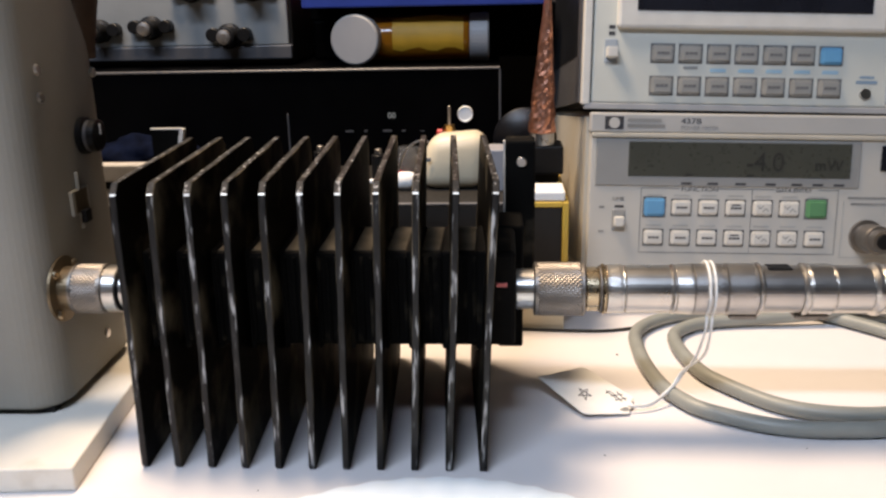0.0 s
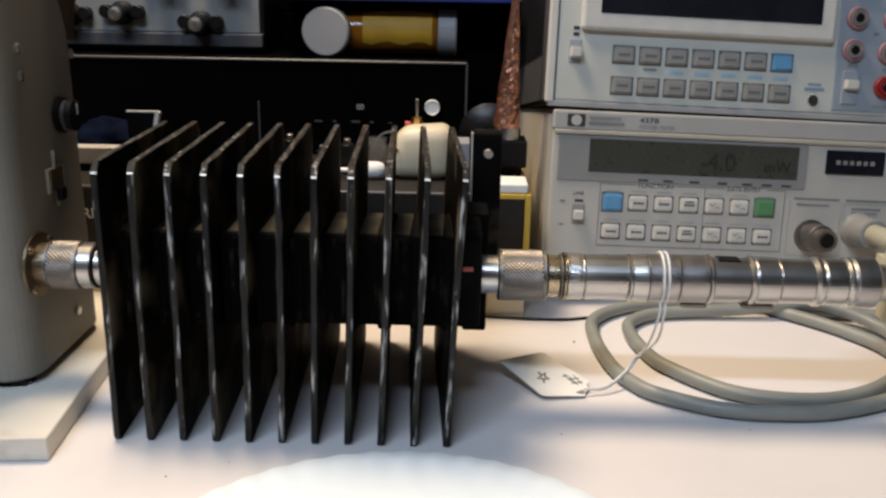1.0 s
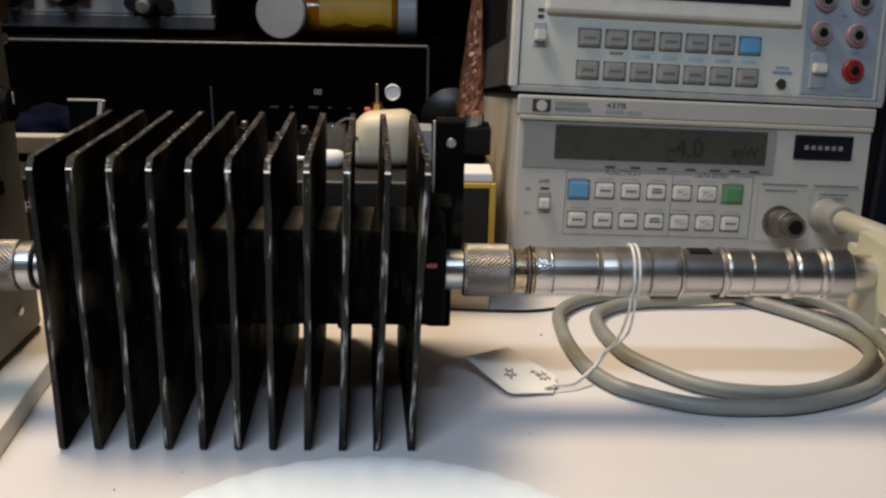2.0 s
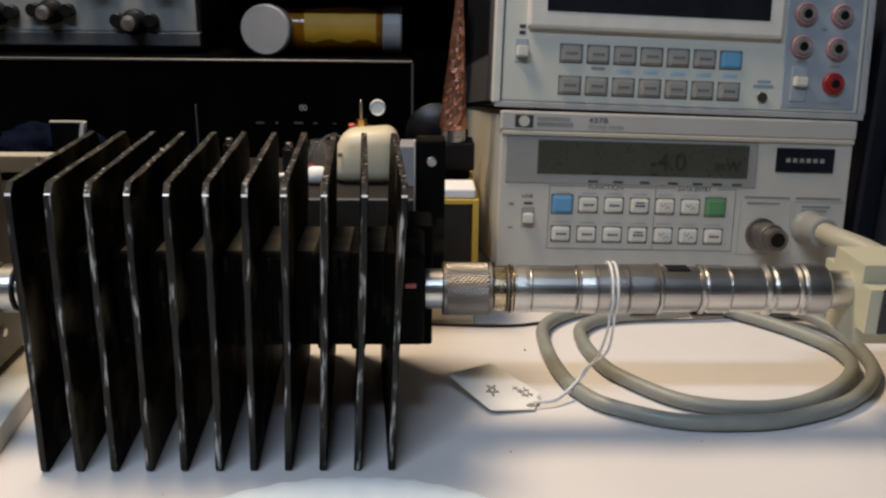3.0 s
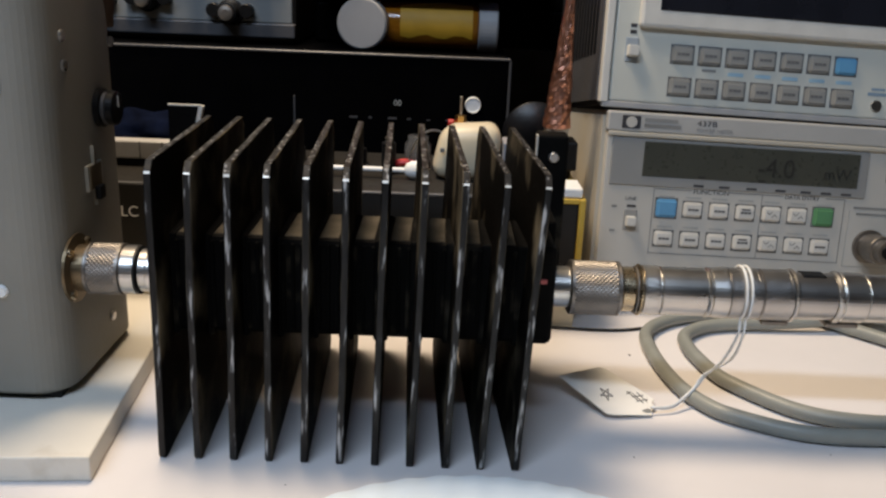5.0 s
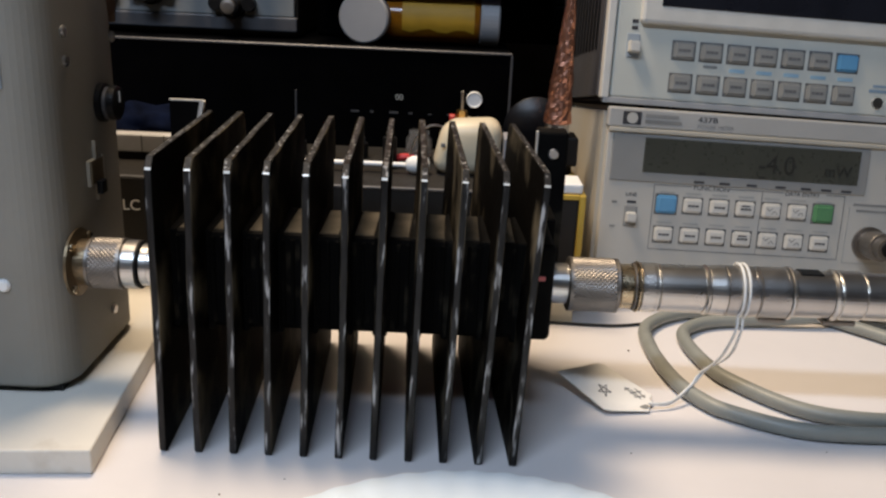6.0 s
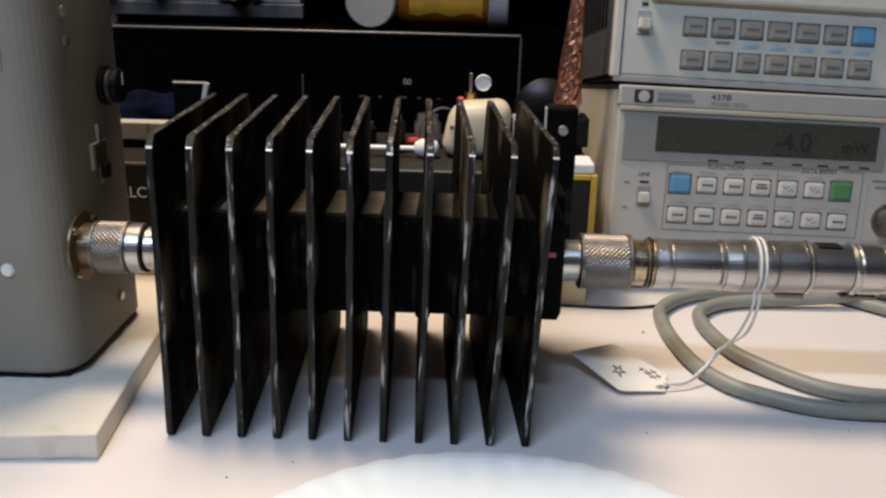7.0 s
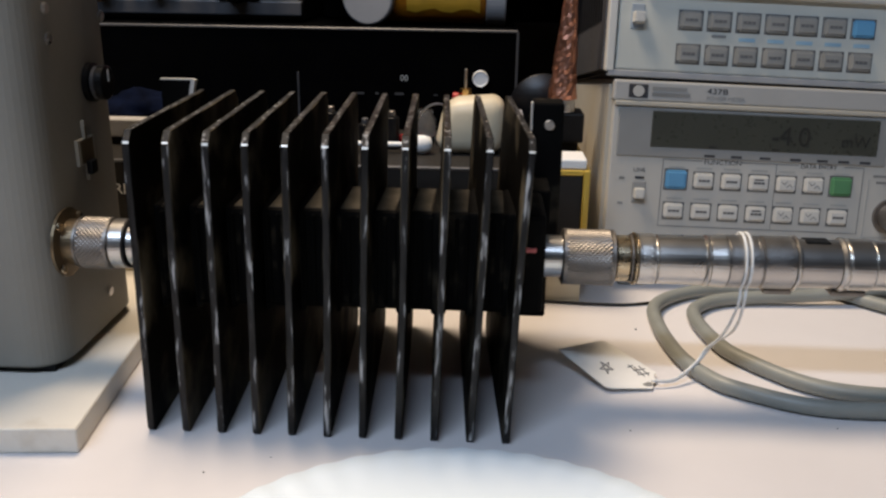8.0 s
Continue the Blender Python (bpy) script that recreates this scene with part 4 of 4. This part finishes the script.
part("switch_frame", block(0.1700, 0.1800, -0.0016, 0.0, 0.0090, 0.0290, 0.0006), M_BLUEGREY, dmm)
keycap(0.0085, 0.0062, 0.0050, "slide_switch", M_KEYWHITE, dmm, 0.1750, 0.0205)
for u0, u1, v in ((0.1720, 0.1790, 0.0310), (0.1930, 0.1990, 0.0295), (0.1900, 0.2010, 0.0080), (0.1860, 0.1890, 0.0500)):
    bar_mark(u0, u1, v, v + 0.0014, M_INKGREY, dmm, -0.0009)

# things beyond the meters
# Added dark block that fills the dark area right of the meters.
rear = thing("dark_side_backdrop", pose(0, 0, 0), "dark block added beside the meters as a backdrop", "equipment")
part("case", block(0.452, 0.80, 0.260, 0.52, 0.0, 0.42, 0.004), M_DARKNAVY, rear)
roll = thing("paper_roll", pose(0.500, 0.235, 0.0), "white paper roll on a grey canister", "roll")
part("paper", rod(0.095, 0.128, 0.036, "z", 40), M_PAPER, roll)
part("core", rod(0.0, 0.095, 0.040, "z", 40), M_GREYDARK, roll, "grey canister")

# ---- black cabinet and what stands on it ----
CAB = 0.1365
rack = thing("black_cabinet", pose(0, 0, 0), "black instrument cabinet with a thin bright trim", "cabinet")
part("front", block(-0.5, 0.147, 0.262, 0.50, 0, CAB - 0.0006, 0.0005, 1), M_BLACKGLOSS, rack)
part("trim", block(-0.5, 0.1475, 0.2605, 0.2640, CAB - 0.0016, CAB, 0.0004, 1), M_TRIMGREY, rack, "thin bright trim")
part("trim", block(0.1467, 0.1482, 0.2605, 0.2640, 0.0, CAB - 0.0016, 0.0004, 1), M_TRIMDIM, rack, "thin bright trim")
part("white_knob", lathe([(0.2590, 0.0040), (0.2585, 0.0048), (0.2620, 0.0052)], "y", 28, (0.1247, 0, 0.1064)), M_WHITE, rack, "round white knob")
lettering("panel_digits", "00", 0.0052, (0.0735, 0.2619, 0.1040), M_INKPALE, rack)
for k in range(6):
    rnd = random.Random(k)
    x = 0.045 + 0.0125 * k
    part("panel_tick", block(x, x + rnd.uniform(0.0015, 0.006), 0.2616, 0.2622, 0.0950, 0.0950 + rnd.uniform(0.0006, 0.0014)), M_TRIMDIM, rack)
lid = tagged(part("round_lid", lathe([(0.0, 0.0155), (0.001, 0.0166), (0.010, 0.0166), (0.011, 0.0155)], "y", 40), M_LIDGREY, m=pose(0.0500, 0.284, CAB + 0.0167, 0, 0, -8)), "white round plastic lid standing on edge", "lid")
bottle = thing("pill_bottle", pose(0.0030, 0.306, CAB + 0.0160), "amber plastic pill bottle lying on its side", "bottle")
part("body", lathe([(0.052, 0.0150), (0.054, 0.0158), (0.122, 0.0158), (0.124, 0.0150)], "x", 40), M_AMBER, bottle, smooth=True)
bm = bmesh.new()
grid = []
for i in range(9):
    x = 0.072 + 0.048 * i / 8
    lo, hi = -1.25 + 0.9 * abs(i - 4.5) / 4.5 * 0.35, 0.42 + 0.10 * math.sin(i * 1.7)
    grid.append([bm.verts.new((x, -0.01615 * math.cos(lo + (hi - lo) * k / 8), -0.01615 * math.sin(lo + (hi - lo) * k / 8))) for k in range(9)])
for a, b in zip(grid, grid[1:]):
    for k in range(8):
        bm.faces.new((a[k], a[k + 1], b[k + 1], b[k]))
part("label", bm, M_LABEL, bottle, "torn yellow paper label", smooth=True)
part("cap", lathe([(0.124, 0.0150), (0.1245, 0.0164), (0.136, 0.0164), (0.137, 0.0155)], "x", 40), M_LIDGREY, bottle, "white cap")
crate = thing("black_box", pose(0, 0, CAB), "plain black box on the cabinet", "box")
part("body", block(0.012, 0.190, 0.335, 0.47, 0.0, 0.0280, 0.002), M_BLACKGLOSS, crate)
part("lid", block(0.011, 0.191, 0.334, 0.471, 0.0280, 0.0375, 0.001), M_BLACKGLOSS, crate)
tray = thing("blue_tray", pose(0, 0, CAB + 0.0377), "deep blue plastic tray on a black box", "tray")
part("floor", block(0.018, 0.176, 0.285, 0.46, 0.0, 0.002, 0.0005, 1), M_DEEPBLUE, tray)
for a in ((0.018, 0.176, 0.283, 0.286), (0.018, 0.176, 0.457, 0.460), (0.016, 0.019, 0.283, 0.460), (0.175, 0.178, 0.283, 0.460)):
    part("rim", block(*a, 0.0, 0.0085, 0.001), M_DEEPBLUE, tray)
redbox = tagged(part("red_box", block(0.026, 0.1285, 0.290, 0.42, CAB + 0.0398, CAB + 0.086, 0.001), M_RED), "red cardboard box in the blue tray", "box")
clip = tagged(part("metal_clip", sweep([(0.131, 0.292, CAB + 0.0472), (0.146, 0.291, CAB + 0.0485), (0.160, 0.292, CAB + 0.0472), (0.1615, 0.294, CAB + 0.0560), (0.1590, 0.296, CAB + 0.0610)], 0.0009, 8), M_NICKEL), "bent bright wire clip in the blue tray", "clip")

gen = thing("grey_instrument", pose(0, 0.300, CAB), "grey instrument with binding posts on the black cabinet", "instrument")
part("case", block(-0.20, 0.004, 0.004, 0.16, 0.0, 0.11, 0.002), M_DARKGREY, gen)
part("front_panel", block(-0.198, 0.002, 0.0, 0.005, 0.0135, 0.108, 0.001), M_GREYPANEL, gen, "grey front panel")
part("rail", block(-0.20, 0.004, -0.002, 0.005, 0.004, 0.0135, 0.001), M_GREYDARK, gen, "dark lower rail")
for x, z, r in ((-0.0930, 0.0262, 0.0080), (-0.0385, 0.0200, 0.0085), (-0.130, 0.0246, 0.0080), (-0.0624, 0.0500, 0.0075), (-0.020, 0.0500, 0.0075)):
    post = part("binding_post", lathe([(-0.016, r * 0.55), (-0.0155, r * 0.75), (-0.006, r * 0.8), (-0.005, r), (0.001, r)], "y", 24, (x, 0, z)), M_BLACK, gen, "black binding post")
    part("nut", lathe([(-0.0185, r * 0.30), (-0.018, r * 0.55), (-0.0158, r * 0.6)], "y", 20, (x, 0, z)), M_KNURL, post, "metal nut")
    for dx in (-0.011, 0.011):
        part("lug", rod(-0.007, 0.001, r * 0.55, "y", 16, (x + dx, 0, z + 0.001)), M_BLACK, gen)
# Added black backdrop; stands in for the dark clutter behind the bench.
back = thing("dark_backdrop", pose(0, 0, 0), "black backdrop added behind the bench to keep it dark", "rack")
part("side", block(-0.9, 0.9, 0.53, 0.62, 0.0, 0.75, 0.003), M_BLACKGLOSS, back)
for z in (0.18, 0.36, 0.54):
    part("shelf", block(-0.9, 0.9, 0.52, 0.53, z, z + 0.012), M_BLACKGLOSS, back)
